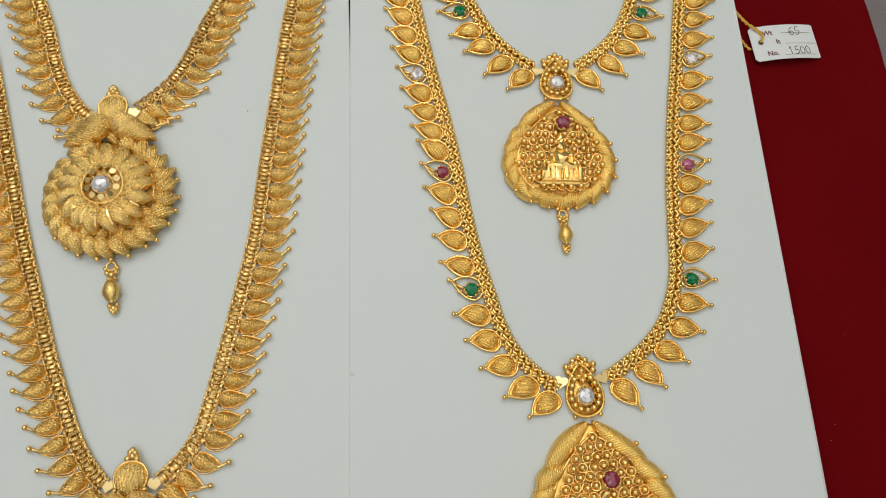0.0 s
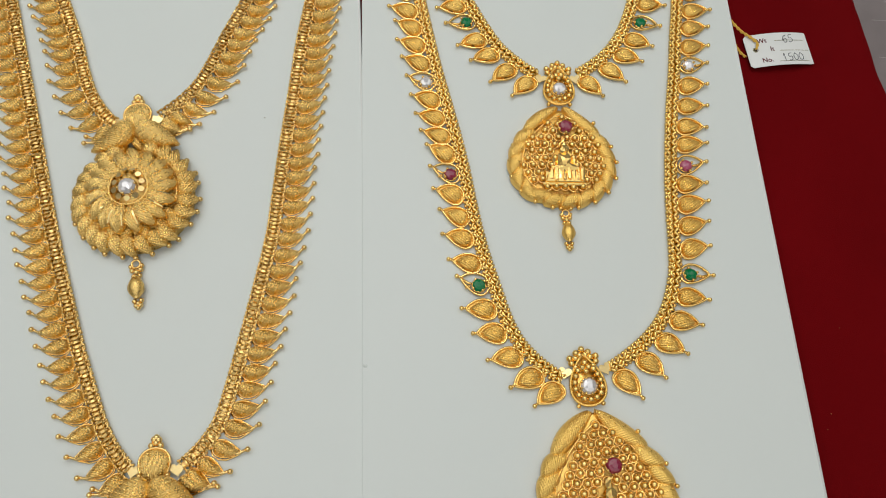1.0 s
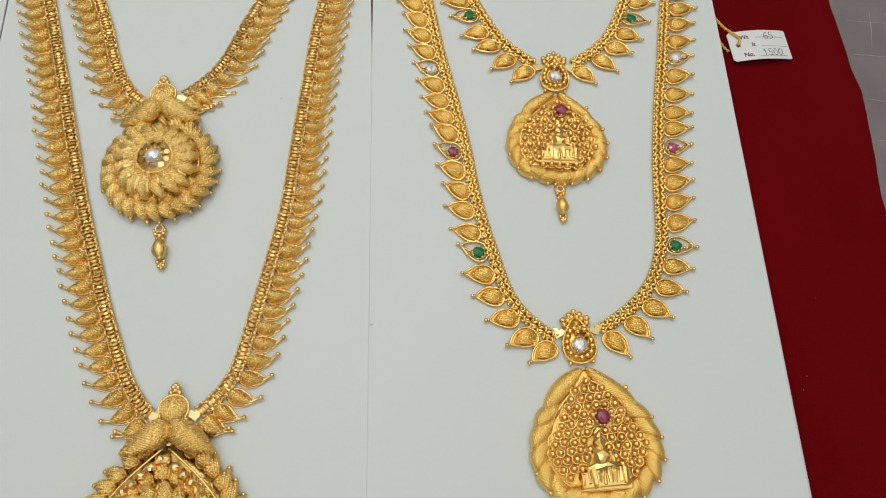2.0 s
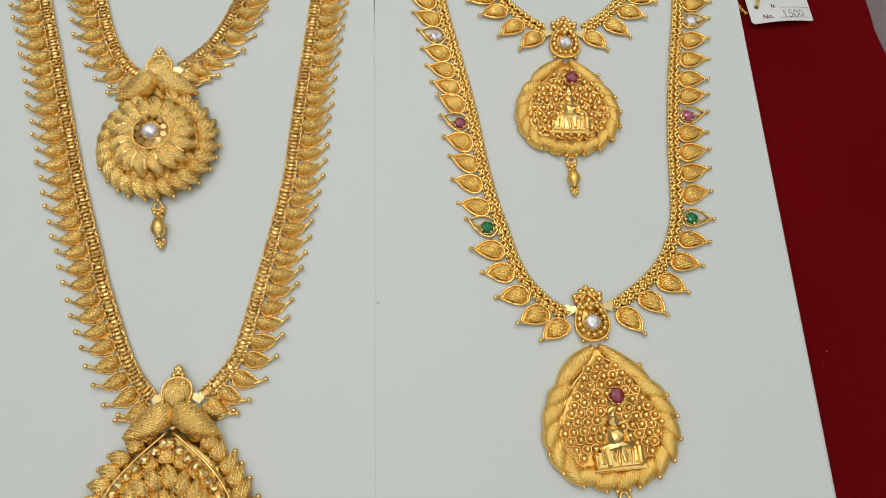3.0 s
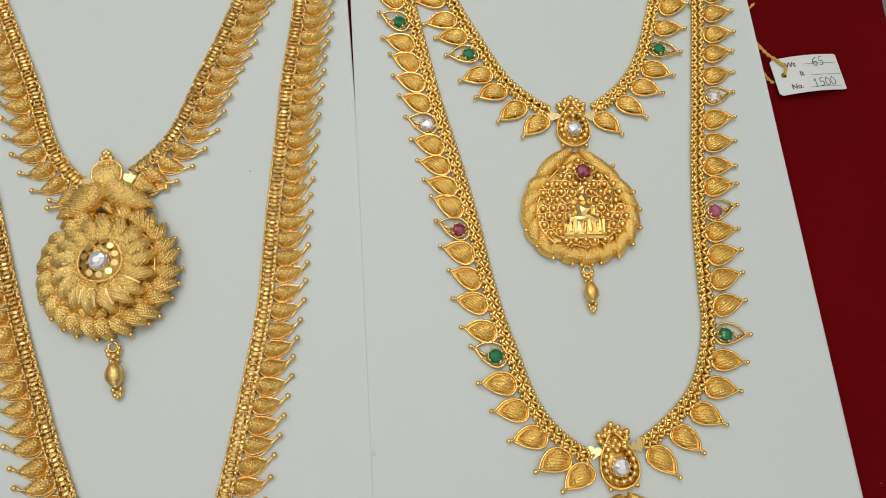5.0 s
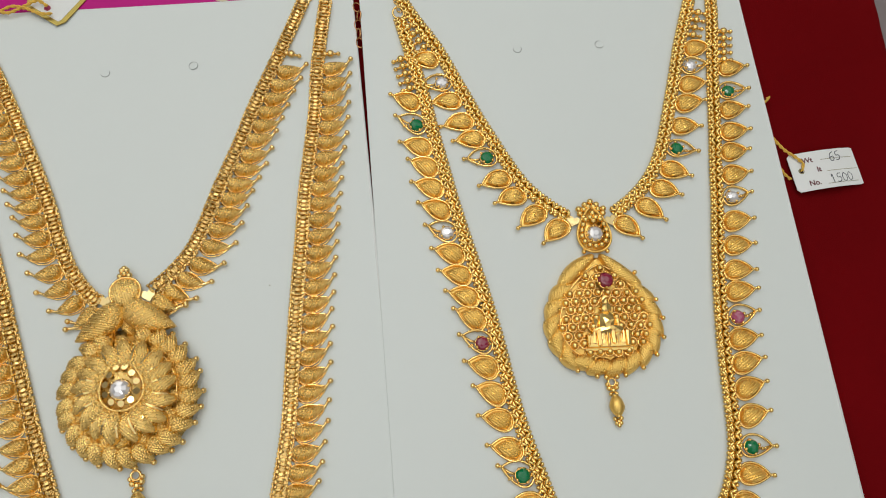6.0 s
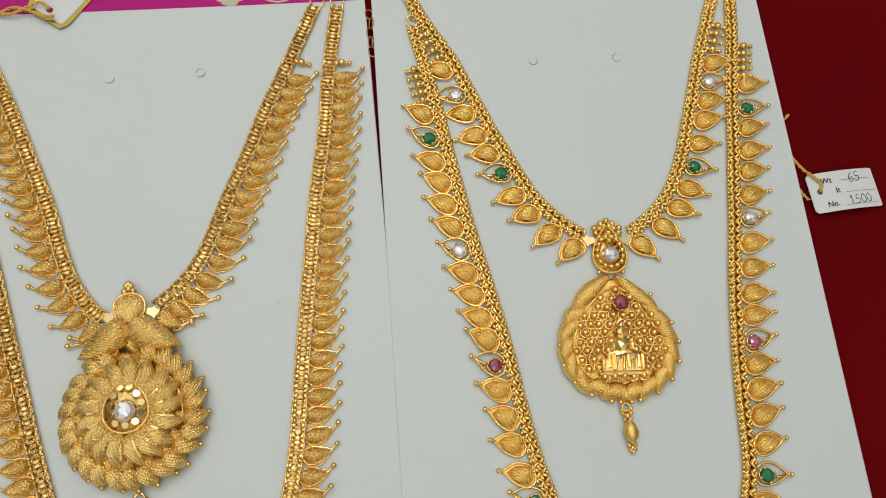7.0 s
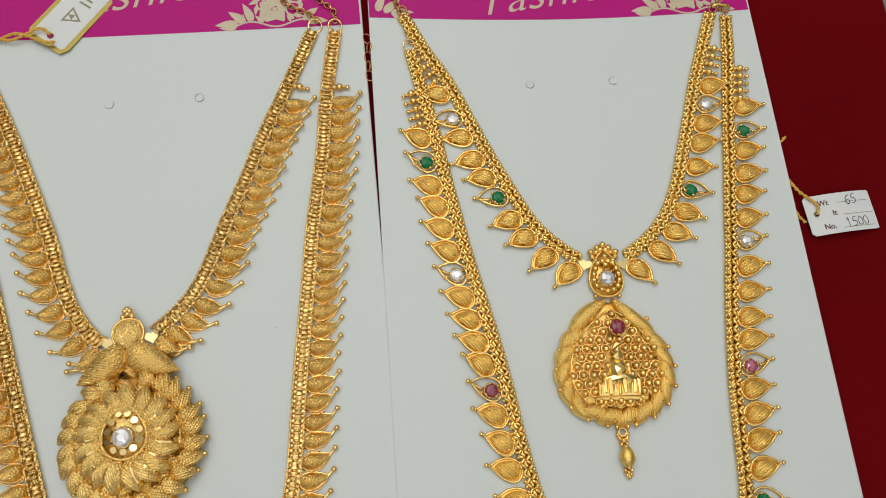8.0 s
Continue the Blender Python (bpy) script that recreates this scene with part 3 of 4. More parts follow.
def hang_charms(parent, path, hand, arcs, kinds, sets, tip_at, band, rng, turns, size=1.0):
    """Charms along the outer side of a band that runs downwards, their tips at the given arc lengths; hand 1: the outer side is +x.
    turns: how far the first and the last charm lean up from square to the band, in degrees."""
    for i, tip_arc in enumerate(arcs):
        turn = turns[0] + (turns[1] - turns[0]) * i / (len(arcs) - 1) + rng.uniform(-2, 2)
        even_arc = sum(arcs[i - 2:i + 3]) / 5 if 2 <= i < len(arcs) - 2 else sum(arcs[i - 1:i + 2]) / 3 if 1 <= i < len(arcs) - 1 else tip_arc
        lean = (even_arc - tip_arc) / tip_at[0]
        up = size * (tip_at[0] * math.sin(radians(turn)) + tip_at[1] * math.cos(radians(turn)))
        p, d = on_path(path, min(even_arc + up, path[1][-1]))
        out = Vector((-d.y, d.x)) if hand == 1 else Vector((d.y, -d.x))
        q = p + out * (band - 0.0006)
        ang = math.degrees(math.atan2(out.y, out.x)) + hand * (turn + math.degrees(lean))
        m = pose(q.x, q.y, rng.uniform(0.0, 0.0003), rng.uniform(-5, 5), rng.uniform(-3, 3), ang) @ Matrix.Diagonal((size * rng.uniform(0.97, 1.03), size * rng.uniform(0.97, 1.03), 1, 1))
        k = kinds[i] if kinds else "M"
        cup, rim, tip = sets[hand]
        if k == "M":
            c = part("mango_charm", cup, parent, m)
            if kinds:
                part("back_plate", BACK_B[hand], c)
        else:
            c = part("stone_charm", COLLET[hand], parent, m, "open charm set with a " + STONE_WORDS[k])
            part("setting", SEAT_B, c)
            part("stone", STONES[k], c, pose(0.0044, 0, 0.0016, 0, 0, rng.uniform(0, 45)), STONE_WORDS[k])
        part("rim", rim, c)
        part("tip_bead", tip, c)


def bead_studs(parent, path, hand, s_list, band, mat):
    me = raw_mesh("bead_stud", *join([ball(0.0013, (0.0002, 0, 0.0014), 9, 6), ball(0.0018, (0.0026, 0.0002, 0.0018), 10, 7), ball(0.0008, (0.0046, 0.0005, 0.0014), 8, 5), ball(0.0011, (0.0062, 0.0007, 0.0014), 9, 6)]), mat)
    for s in s_list:
        p, d = on_path(path, s)
        out = Vector((-d.y, d.x)) if hand == 1 else Vector((d.y, -d.x))
        q = p + out * (band - 0.0002)
        part("bead_stud", me, parent, pose(q.x, q.y, 0, 0, 0, math.degrees(math.atan2(out.y, out.x))))


def end_ring(parent, x, y, r=0.0020, mat=None, tilt=(20, 10, 0)):
    part("end_ring", raw_mesh("end_ring", *ring(r, 0.00045, (0, 0, 0), None, 18, 6), mat or M_WIRE_A), parent, pose(x, y, 0.0016, *tilt))


HEART = [Vector((0.0029 * 16 * math.sin(t) ** 3 / 16, 0.0029 * (13 * math.cos(t) - 5 * math.cos(2 * t) - 2 * math.cos(3 * t) - math.cos(4 * t)) / 16, 0)) for t in np.linspace(0, 2 * math.pi, 28, False)]


# ---- pendants ----
def heart_plates(pendant, y, x, mat, turn=20):
    me = raw_mesh("heart_plate", *plate(HEART, 0.0, 0.0005), mat, False)
    for e in (-1, 1):
        part("heart_plate", me, pendant, pose(e * x, y, 0.0016, 6 * e, 8 * e, e * turn), "flat polished heart plate")


def tail_drop(pendant, y, m_cup, m_wire, lean=0.0, grow=1.0):
    """The loose drop under a pendant: a ring, beads, a ribbed olive and a cluster at the end."""
    top = part("tail_bead", raw_mesh("tail_bead", *join([ring(0.0016, 0.0005, (0, 0, 0.0016)), ball(0.0011, (-0.0016, -0.0024, 0.0014)), ball(0.0011, (0.0016, -0.0024, 0.0014)), ball(0.0013, (0, -0.0034, 0.0016)), ball(0.0009, (-0.0012, -0.0048, 0.0014)), ball(0.0009, (0.0012, -0.0048, 0.0014)), ball(0.0009, (0.0021, -0.0008, 0.0014)), ball(0.0009, (-0.0021, -0.0008, 0.0014))]), m_wire), pendant, pose(0, y, 0, 0, 0, lean) @ Matrix.Diagonal((grow, grow, grow, 1)))
    verts, faces, n, u = [], [], 12, 18
    for i in range(n + 1):
        t = i / n
        r = 0.0030 * math.sin(math.pi * (0.06 + 0.88 * t)) ** 0.8
        for j in range(u):
            w = 2 * math.pi * j / u + 0.9 * t
            rr = r * (1 + 0.07 * math.cos(w * 9 - 0.9 * t * 9 + 5 * t))
            verts.append((rr * math.cos(w), -0.0053 - 0.0090 * t, 0.0030 + rr * math.sin(w) * 0.9))
    for i in range(n):
        for j in range(u):
            faces.append((i * u + j, i * u + (j + 1) % u, (i + 1) * u + (j + 1) % u, (i + 1) * u + j))
    faces += [tuple(range(u)), tuple(range(n * u, n * u + u))[::-1]]
    part("olive", raw_mesh("olive", verts, faces, m_cup), pendant, top.matrix_basis)
    part("tail_tip", raw_mesh("tail_tip", *join([ball(0.0010, (x, yy, 0.0016)) for x, yy in ((-0.0013, -0.0148), (0.0013, -0.0148), (0, -0.0158), (0, -0.0175), (-0.0008, -0.0166), (0.0009, -0.0166))]), m_wire), pendant, top.matrix_basis)


def up_drop(height, width, k, n=48):
    """Drop outline with its point up, centred on its middle height."""
    return [Vector((-p.y, p.x - height / 2, 0)) for p in drop(height, width, k, 0, n)]


def along(outline, f):
    """Point and outward normal at the fraction f of an outline's length."""
    n = len(outline)
    acc = [0.0]
    for i in range(n):
        acc.append(acc[-1] + (outline[(i + 1) % n] - outline[i]).length)
    s = (f % 1.0) * acc[-1]
    i = min(max(int(np.searchsorted(acc, s)), 1), n)
    a, b = outline[i - 1], outline[i % n]
    g = (s - acc[i - 1]) / max(acc[i] - acc[i - 1], 1e-9)
    d = (b - a).normalized()
    nrm = Vector((d.y, -d.x, 0))
    p = a.lerp(b, g)
    return p, (nrm if nrm.dot(p) > 0 else -nrm)


def twisted_leaf(length, width, high, mat, full=0.55, skew=0.0):
    """A cushion-like leaf laid of twisted wire, pointed at both ends; skew: how far its fullest part lies towards -x."""
    o = []
    n = 44
    for i in range(2 * n):
        t = i / n if i < n else 2 - i / n
        g = min(max(t, 0.02), 0.98) ** (1 - skew)
        w = width / 2 * math.sin(math.pi * g) ** full
        o.append(Vector((length * (t - 0.5), (w if i < n else -w) + 0.0010 * math.sin(math.pi * t), 0)))
    v, f = braided(o, high, 0.0, 0.00090, 0.00036, 52, 44, 5, rope=0.5)
    return raw_mesh("twisted_leaf", v, f, mat)


def relief_figure(s):
    """A plain stepped ornament: block base, rounded mound and a pointed finial, in one mesh."""
    bm = bmesh.new()
    box_bm(bm, -0.0092, 0.0092, -0.0052, 0.0006, 0, 0.0030, 0.0007)
    for i in range(9):
        box_bm(bm, -0.0089 + i * 0.0020, -0.0073 + i * 0.0020, -0.0044 + 0.0005 * (i % 2), 0.0006 + 0.0008 * (i % 3), 0.002, 0.0034 + 0.0003 * (i % 3), 0.0005)
    box_bm(bm, -0.0098, 0.0098, -0.0064, -0.0050, 0, 0.0028, 0.0005)
    for x, y, z, a, b, c in ((0, 0.0022, 0.0018, 0.0074, 0.0028, 0.0026), (0, 0.0058, 0.0022, 0.0040, 0.0044, 0.0030), (0, 0.0108, 0.0026, 0.0024, 0.0027, 0.0024), (0, 0.0142, 0.0026, 0.0014, 0.0028, 0.0016), (-0.0045, 0.0050, 0.0020, 0.0014, 0.0030, 0.0016), (0.0045, 0.0050, 0.0020, 0.0014, 0.0030, 0.0016)):
        bmesh.ops.create_icosphere(bm, subdivisions=2, radius=1, matrix=Matrix.LocRotScale((x, y, z), None, (a, b, c)))
    for v in bm.verts:
        v.co += 0.0008 * noise.noise_vector(v.co * 520)
    bmesh.ops.scale(bm, vec=(s, s, s), verts=bm.verts)
    return to_mesh("relief_ornament", bm, M_WIRE_B, False)


def bail_b(pendant, y, s):
    """The bead-edged drop above a pendant, with a clear stone and a crown of beads."""
    o = [p * s for p in up_drop(0.0215, 0.0150, 0.85, 40)]
    b = part("bail", raw_mesh("bail", *join([plate(o, 0.0012, 0.0020), tube([p + Vector((0, 0, 0.0022)) for p in o], 0.00055, True, 6)]), M_CUP_B), pendant, pose(0, y, 0))
    bead = raw_mesh("bead", *ball(0.00150 * s, (0, 0, 0), 9, 6), M_WIRE_B)
    inner = [p * 0.76 for p in o]
    for i in range(13):
        f = 0.12 + 0.76 * i / 12
        p, _ = along(inner, f)
        part("bead", bead, b, pose(p.x, p.y, 0.0027))
    for x, yy in ((0, 0.0072), (-0.0013, 0.0052), (0.0013, 0.0052), (0, 0.0035)):
        part("bead", bead, b, pose(x * s, yy * s, 0.0030))
    for x, yy in ((-0.0052, 0.0076), (0.0052, 0.0076), (-0.0032, 0.0096), (0.0032, 0.0096), (-0.0012, 0.0108), (0.0012, 0.0108), (0, 0.0132), (-0.0056, 0.0098), (0.0056, 0.0098), (-0.0026, 0.0118), (0.0026, 0.0118), (-0.0038, 0.0058), (0.0038, 0.0058)):
        part("bead", bead, b, pose(x * s, yy * s, 0.0016))
    part("claw_setting", raw_mesh("claw_setting", *join([ring(0.0035 * s, 0.0004, (0, 0, 0.0030))] + [ball(0.0006, (0.0035 * s * math.cos(a), 0.0035 * s * math.sin(a), 0.0047), 7, 5) for a in np.linspace(0.2, 6.48, 8, False)]), M_WIRE_B), b, pose(0, -0.0028 * s, 0))
    part("stone", gem_mesh("stone", 0.0036 * s, M_CLEAR, 10), b, pose(0, -0.0028 * s, 0.0036), "clear faceted stone")


def pendant_b(parent, m, height, width, k, ruby, fig_y, fig_s, rosette, bail_s, tail):
    """The drop-shaped pendant: border of twisted leaves, bead rosettes, a ruby, a small relief."""
    o = up_drop(height, width, k, 64)
    c = Vector((0, -0.06 * height, 0))
    body = raw_mesh("pendant", *dome(scaled(o, 0.88, c), c, 0.0018, 0.0004, 6, 0.4), M_CUP_B)
    pend = part("pendant", body, parent, m, "drop-shaped gold pendant with a ruby-red stone")
    z_at = lambda p, f: 0.0020 + 0.0012 * max(0.0, 1 - ((p - c).length / f) ** 2)
    grow = height / 0.056
    top_leaf = twisted_leaf(0.0228 * grow, 0.0072 * grow, 0.0042, M_CUP_B, 0.55, 0.1)
    leaf = twisted_leaf(0.0138 * grow, 0.0072 * grow, 0.0042, M_CUP_B, 0.6)
    bead = raw_mesh("bead", *ball(0.00105, (0, 0, 0), 9, 6), M_WIRE_B)
    n = 8
    for e in (-1, 1):
        for i in range(n):
            f = 0.080 if i == 0 else 0.118 + 0.356 * i / (n - 1)
            p, nrm = along(scaled(o, 0.855 if i else 0.87, c), f if e == 1 else 1 - f)
            tang = Vector((-nrm.y, nrm.x, 0))
            tang = tang if tang.y > 0 or i >= n - 2 and tang.x * -p.x > 0 else -tang
            a = math.degrees(math.atan2(tang.y, tang.x))
            inward = 21 if i else 1
            turn = a + (inward if (tang.x * nrm.y - tang.y * nrm.x) < 0 else -inward)
            part("twisted_leaf", leaf if i else top_leaf, pend, pose(p.x, p.y, 0.0010 if i else 0.0006, 0, 6 if i else 0, turn))
            g, gn = along(scaled(o, 1.0, c), (f + 0.040) if e == 1 else 1 - f - 0.040)
            part("rim_bead", bead, pend, pose(g.x, g.y, 0.0024))
    inner = scaled(o, 0.755, c)
    part("inner_wire", raw_mesh("inner_wire", *tube([p + Vector((0, 0, 0.0028)) for p in inner], 0.00042, True, 6), M_WIRE_B), pend)
    ros = raw_mesh("rosette", *join([ring(rosette * 0.84, rosette * 0.20, (0, 0, 0), None, 12, 5), ball(rosette * 0.68, (0, 0, rosette * 0.42), 9, 6)]), M_WIRE_B)
    step = rosette * 1.86
    row = 0
    y = height * 0.455
    rnd = random.Random(int(height * 1e5))
    while y > -height * 0.36:
        xs = [(i + (0.5 if row % 2 else 0)) * step for i in range(-8, 9)]
        for x in xs:
            q = Vector((x, y, 0))
            ins = False
            pts = scaled(o, 0.735, c + Vector((0, 0.0016, 0)))
            for i in range(len(pts)):
                a, b = pts[i], pts[(i + 1) % len(pts)]
                if (a.y > q.y) != (b.y > q.y) and q.x < (b.x - a.x) * (q.y - a.y) / (b.y - a.y) + a.x:
                    ins = not ins
            fx, fy = x / fig_s, (y - fig_y) / fig_s
            if not ins or (q - Vector((*ruby, 0))).length < 0.0036 or (abs(fx) < 0.0092 and -0.0066 < fy < 0.0006) or (abs(fx) < 0.0034 and 0 < fy < 0.013):
                continue
            part("rosette", ros, pend, pose(x + rnd.uniform(-0.0003, 0.0003), y + rnd.uniform(-0.0003, 0.0003), z_at(q, width * 0.46) + 0.0006, rnd.uniform(-14, 14), rnd.uniform(-14, 14), 0))
        y -= step * 0.88
        row += 1
    fig = part("relief_ornament", relief_figure(fig_s), pend, pose(0, fig_y, 0.0024), "small plain raised ornament")
    part("claw_setting", raw_mesh("claw_setting", *join([ring(0.0032, 0.0004, (0, 0, 0.0046))] + [ball(0.0007, (0.0034 * math.cos(a), 0.0034 * math.sin(a), 0.0064), 7, 5) for a in np.linspace(0.5, 6.78, 6, False)]), M_WIRE_B), pend, pose(*ruby, 0))
    part("stone", gem_mesh("stone", 0.0034, M_RED, 9), pend, pose(*ruby, 0.0055), "dark red faceted stone")
    bail_b(pend, height / 2 + 0.0090 * bail_s, bail_s)
    for e in (-1, 1):
        part("rim_bead", bead, pend, pose(e * 0.0052, height / 2 - 0.0012, 0.0014))
    heart_plates(pend, height / 2 + 0.0130 * bail_s, 0.0086 * bail_s, M_SATIN)
    tail_drop(pend, -height / 2 - 0.0018, M_CUP_B, M_WIRE_B, tail)
    return pend


def petal_mesh(name, length, width, high, bend, mat, k=0.45, angle=16, flat=0.5):
    o = drop(length, width, k, bend, 84, 2.6)
    return raw_mesh(name, *braided(o, high, 0.0, 0.00095, 0.00058, angle, flat=flat, rope=0.6), mat)


FACET = [raw_mesh("faceted_bead", *ball(0.0024, (0, 0, 0), 7, 6), m, False) for m in (M_WIRE_A, M_MIRROR)]


def pendant_a(parent, m, height, width, k, dome_h, outer_n, inner_n, mirrors, tail, core_y, lap):
    """The domed medallion: two rings of curled petals, a wire circle, a drop-shaped crown with a clear stone, two wings and a top drop."""
    o = up_drop(height, width, k, 72)
    c = Vector((0, core_y, 0))
    top_y = height / 2 - lap
    edge = 0.76 if mirrors else 0.68
    hgt = lambda s: float(np.interp(s, (0.0, 0.25, 0.45, 0.70, 1.0), (0.0012 + dome_h, dome_h, 0.0010 + dome_h * 0.78, 0.0060, 0.0010)))
    verts, faces, n = [], [], len(o)
    steps = (1.0, 0.9, 0.78, 0.64, 0.5, 0.36, 0.2, 0.04)
    for s in steps:
        verts += [Vector((q.x, q.y, hgt(s) - 0.0002)) for q in scaled(o, 0.91 * s, c)]
    for i in range(len(steps) - 1):
        faces += [(i * n + j, i * n + (j + 1) % n, (i + 1) * n + (j + 1) % n, (i + 1) * n + j) for j in range(n)]
    faces += [tuple(range(n))[::-1], tuple(range((len(steps) - 1) * n, len(steps) * n))]
    pend = part("pendant", raw_mesh("pendant", verts, faces, M_CUP_A), parent, m, "domed gold medallion of braided petals with a clear stone")

    def place(s, f, turn=0.0, dz=0.0):
        p, nrm = along(scaled(o, s, c), f)
        rad = (p - c).normalized()
        rad = (rad + nrm).normalized()
        dist = (p - c).length
        slope = (hgt(min(s + 0.08, 1)) - hgt(max(s - 0.08, 0))) / (0.16 * dist / s)
        x = Vector((rad.x, rad.y, slope)).normalized()
        y = Vector((0, 0, 1)).cross(x).normalized()
        z = x.cross(y)
        r = Matrix((x, y, z)).transposed().to_4x4()
        return Matrix.Translation((p.x, p.y, hgt(s) + dz)) @ r @ pose(0, 0, 0, 0, 0, turn)

    big = petal_mesh("petal", 0.0136, 0.0080, 0.0046, 0.0022, M_CUP_A, 0.45, 34, 0.4)
    small = petal_mesh("petal", 0.0106, 0.0072, 0.0042, 0.0026, M_CUP_A, 0.5, 40, 0.4)
    bead = raw_mesh("bead", *ball(0.00125, (0, 0, 0), 9, 6), M_WIRE_A)
    for i in range(outer_n):
        f = (i + 0.5) / outer_n
        root = edge - 0.02 + (0.15 * max(0.0, 1 - min(f, 1 - f) / 0.24) if mirrors else 0.0)
        if min(f, 1 - f) < 0.03:
            continue
        part("petal", small, pend, place(root, f, 7 + 5 * math.sin(i * 2.4), 0.0))
        q = place(root, f, 7 + 5 * math.sin(i * 2.4), 0.0) @ Vector((0.0105, 0.0027, 0.0006))
        part("rim_bead", bead, pend, pose(q.x, q.y, max(q.z, 0.0012)))
    mid = [q + Vector((0, 0, hgt(edge) + 0.0012)) for q in scaled(o, edge, c)]
    part("wire_circle", raw_mesh("wire_circle", *tube(mid[50:64] if not mirrors else mid, 0.00042, False, 6), M_WIRE_A), pend)
    for i in range(inner_n):
        f = (i + 0.5) / inner_n
        part("petal", small if mirrors else big, pend, place(0.40 if mirrors else 0.25, f, 5 + 5 * math.sin(i * 1.7), -0.0006 + 0.0004 * math.sin(i * 2.9)))
        if mirrors and i % 2:
            part("petal", small, pend, place(0.20, f, 4, 0.0))
        v, fc = tube([(0.0014, 0, 0.0030), (0.004, 0.0001, 0.0036), (0.0078, 0.0006, 0.0028)], 0.0007, False, 5, [0.7, 1, 0.7])
        part("polished_strip", raw_mesh("polished_strip", v, fc, M_MIRROR, False), pend, place(0.32, i / inner_n, 0, 0.0))
    for i in range(11 if mirrors else inner_n):
        f = (i - 5) * 0.038 if mirrors else i / inner_n
        part("petal", small, pend, place(0.58 if mirrors else 0.47, f % 1.0, 6 + 5 * math.sin(i * 2.1), -0.0002 if mirrors else -0.0034))
    top = hgt(0.0)
    crown = up_drop(0.0205, 0.0165, 0.6, 40)
    cr = part("crown", raw_mesh("crown", *join([plate(crown, -0.003, 0.0), tube([p + Vector((0, 0, 0.0002)) for p in crown], 0.0006, True, 6)]), M_CUP_A), pend, pose(c.x, c.y + 0.0022, top + 0.0002))
    disc = raw_mesh("mirror_disc", *plate([Vector((0.0013 * math.cos(t), 0.0013 * math.sin(t), 0)) for t in np.linspace(0, 2 * math.pi, 10, False)], 0, 0.0006), M_MIRROR, False)
    for i in range(11):
        p, _ = along([q * 0.72 for q in crown], 0.04 + i / 11)
        part("mirror_disc", disc, cr, pose(p.x, p.y, 0.0003, -p.y * 2600, p.x * 2600, 0), "small mirror-polished disc")
    part("claw_setting", raw_mesh("claw_setting", *join([ring(0.0037, 0.0005, (0, 0, 0.0012)), ring(0.0039, 0.0004, (0, 0, 0.0004))] + [ball(0.0006, (0.0038 * math.cos(a), 0.0038 * math.sin(a), 0.0028), 7, 5) for a in np.linspace(0.2, 6.48, 6, False)]), M_WIRE_A), cr, pose(0, -0.0024, 0))
    part("stone", gem_mesh("stone", 0.0039, M_CLEAR, 10), cr, pose(0, -0.0024, 0.0019), "clear faceted stone")
    if mirrors:
        for e in (-1, 1):
            knee = along(scaled(o, 0.76, c), 0.25 if e == 1 else 0.75)[0]
            start = Vector((knee.x * 0.04, top_y - 0.0034, 0))
            ray = lambda g, inset: start.lerp(knee, g) + Vector(((-0.4 * inset if knee.x > 0 else 0.4 * inset) + knee.x * 0.22 * math.sin(math.pi * g), -inset, 0))
            part("edge_wire", raw_mesh("edge_wire", *tube([ray(i / 20, 0) + Vector((0, 0, 0.0084)) for i in range(21)], 0.0005, False, 6), M_WIRE_A), pend)
            for i in range(13):
                p = ray((i + 0.4) / 13, 0.0034)
                part("faceted_bead", FACET[i % 4 == 1], pend, pose(p.x, p.y, 0.0100, (-22, 14, -8, 26, -16)[i % 5], (18, -14, 24, -6, 12)[i % 5] * e, 20 * i), "faceted polished bead")
    wing = petal_mesh("wing", 0.0224, 0.0118, 0.0046, 0.0036, M_CUP_A, 0.85, 58)
    wing_l = raw_mesh("wing", *flip(([v.co.copy() for v in wing.vertices], [tuple(p.vertices) for p in wing.polygons])), M_CUP_A)
    part("wing", wing, pend, pose(0.0006, top_y + 0.0068, 0.0080 if mirrors else 0.0066, 0, 6, -40), "leaf-shaped braided wing")
    part("wing", wing_l, pend, pose(-0.0006, top_y + 0.0068, 0.0080 if mirrors else 0.0066, 0, 6, 220), "leaf-shaped braided wing")
    td = drop(0.0146, 0.0124, 0.5, 0, 84)
    part("top_drop", raw_mesh("top_drop", *braided(scaled(td, 0.96, (0.0068, 0, 0)), 0.0029, 0.001, 0.00095, 0.00045, 12, rope=0.6), M_CUP_A), pend, pose(0, top_y + 0.0196, 0.0020, 0, 0, -90))
    part("top_rim", raw_mesh("top_rim", *join([tube([p + Vector((0, 0, 0.0014)) for p in td], 0.0005, True, 6), plate(td, 0.0004, 0.001)]), M_WIRE_A), pend, pose(0, top_y + 0.0196, 0.0020, 0, 0, -90))
    part("finial", raw_mesh("finial", *join([ball(0.0014, (x, y, 0.0018)) for x, y in ((-0.0018, 0.0184), (0.0018, 0.0184), (0, 0.0194), (0, 0.0215), (-0.0009, 0.0208), (0.0009, 0.0206))]), M_WIRE_A), pend, pose(0, top_y + 0.0022, 0.001))
    big_bead = raw_mesh("bead", *ball(0.0019, (0, 0, 0), 7, 5), M_MIRROR, False)
    for x, y in ((0, 0.0030), (-0.0036, 0.0006), (0.0036, 0.0004), (0, -0.0010)) if mirrors else ():
        part("bead", big_bead, pend, pose(x, top_y + y, 0.0042))
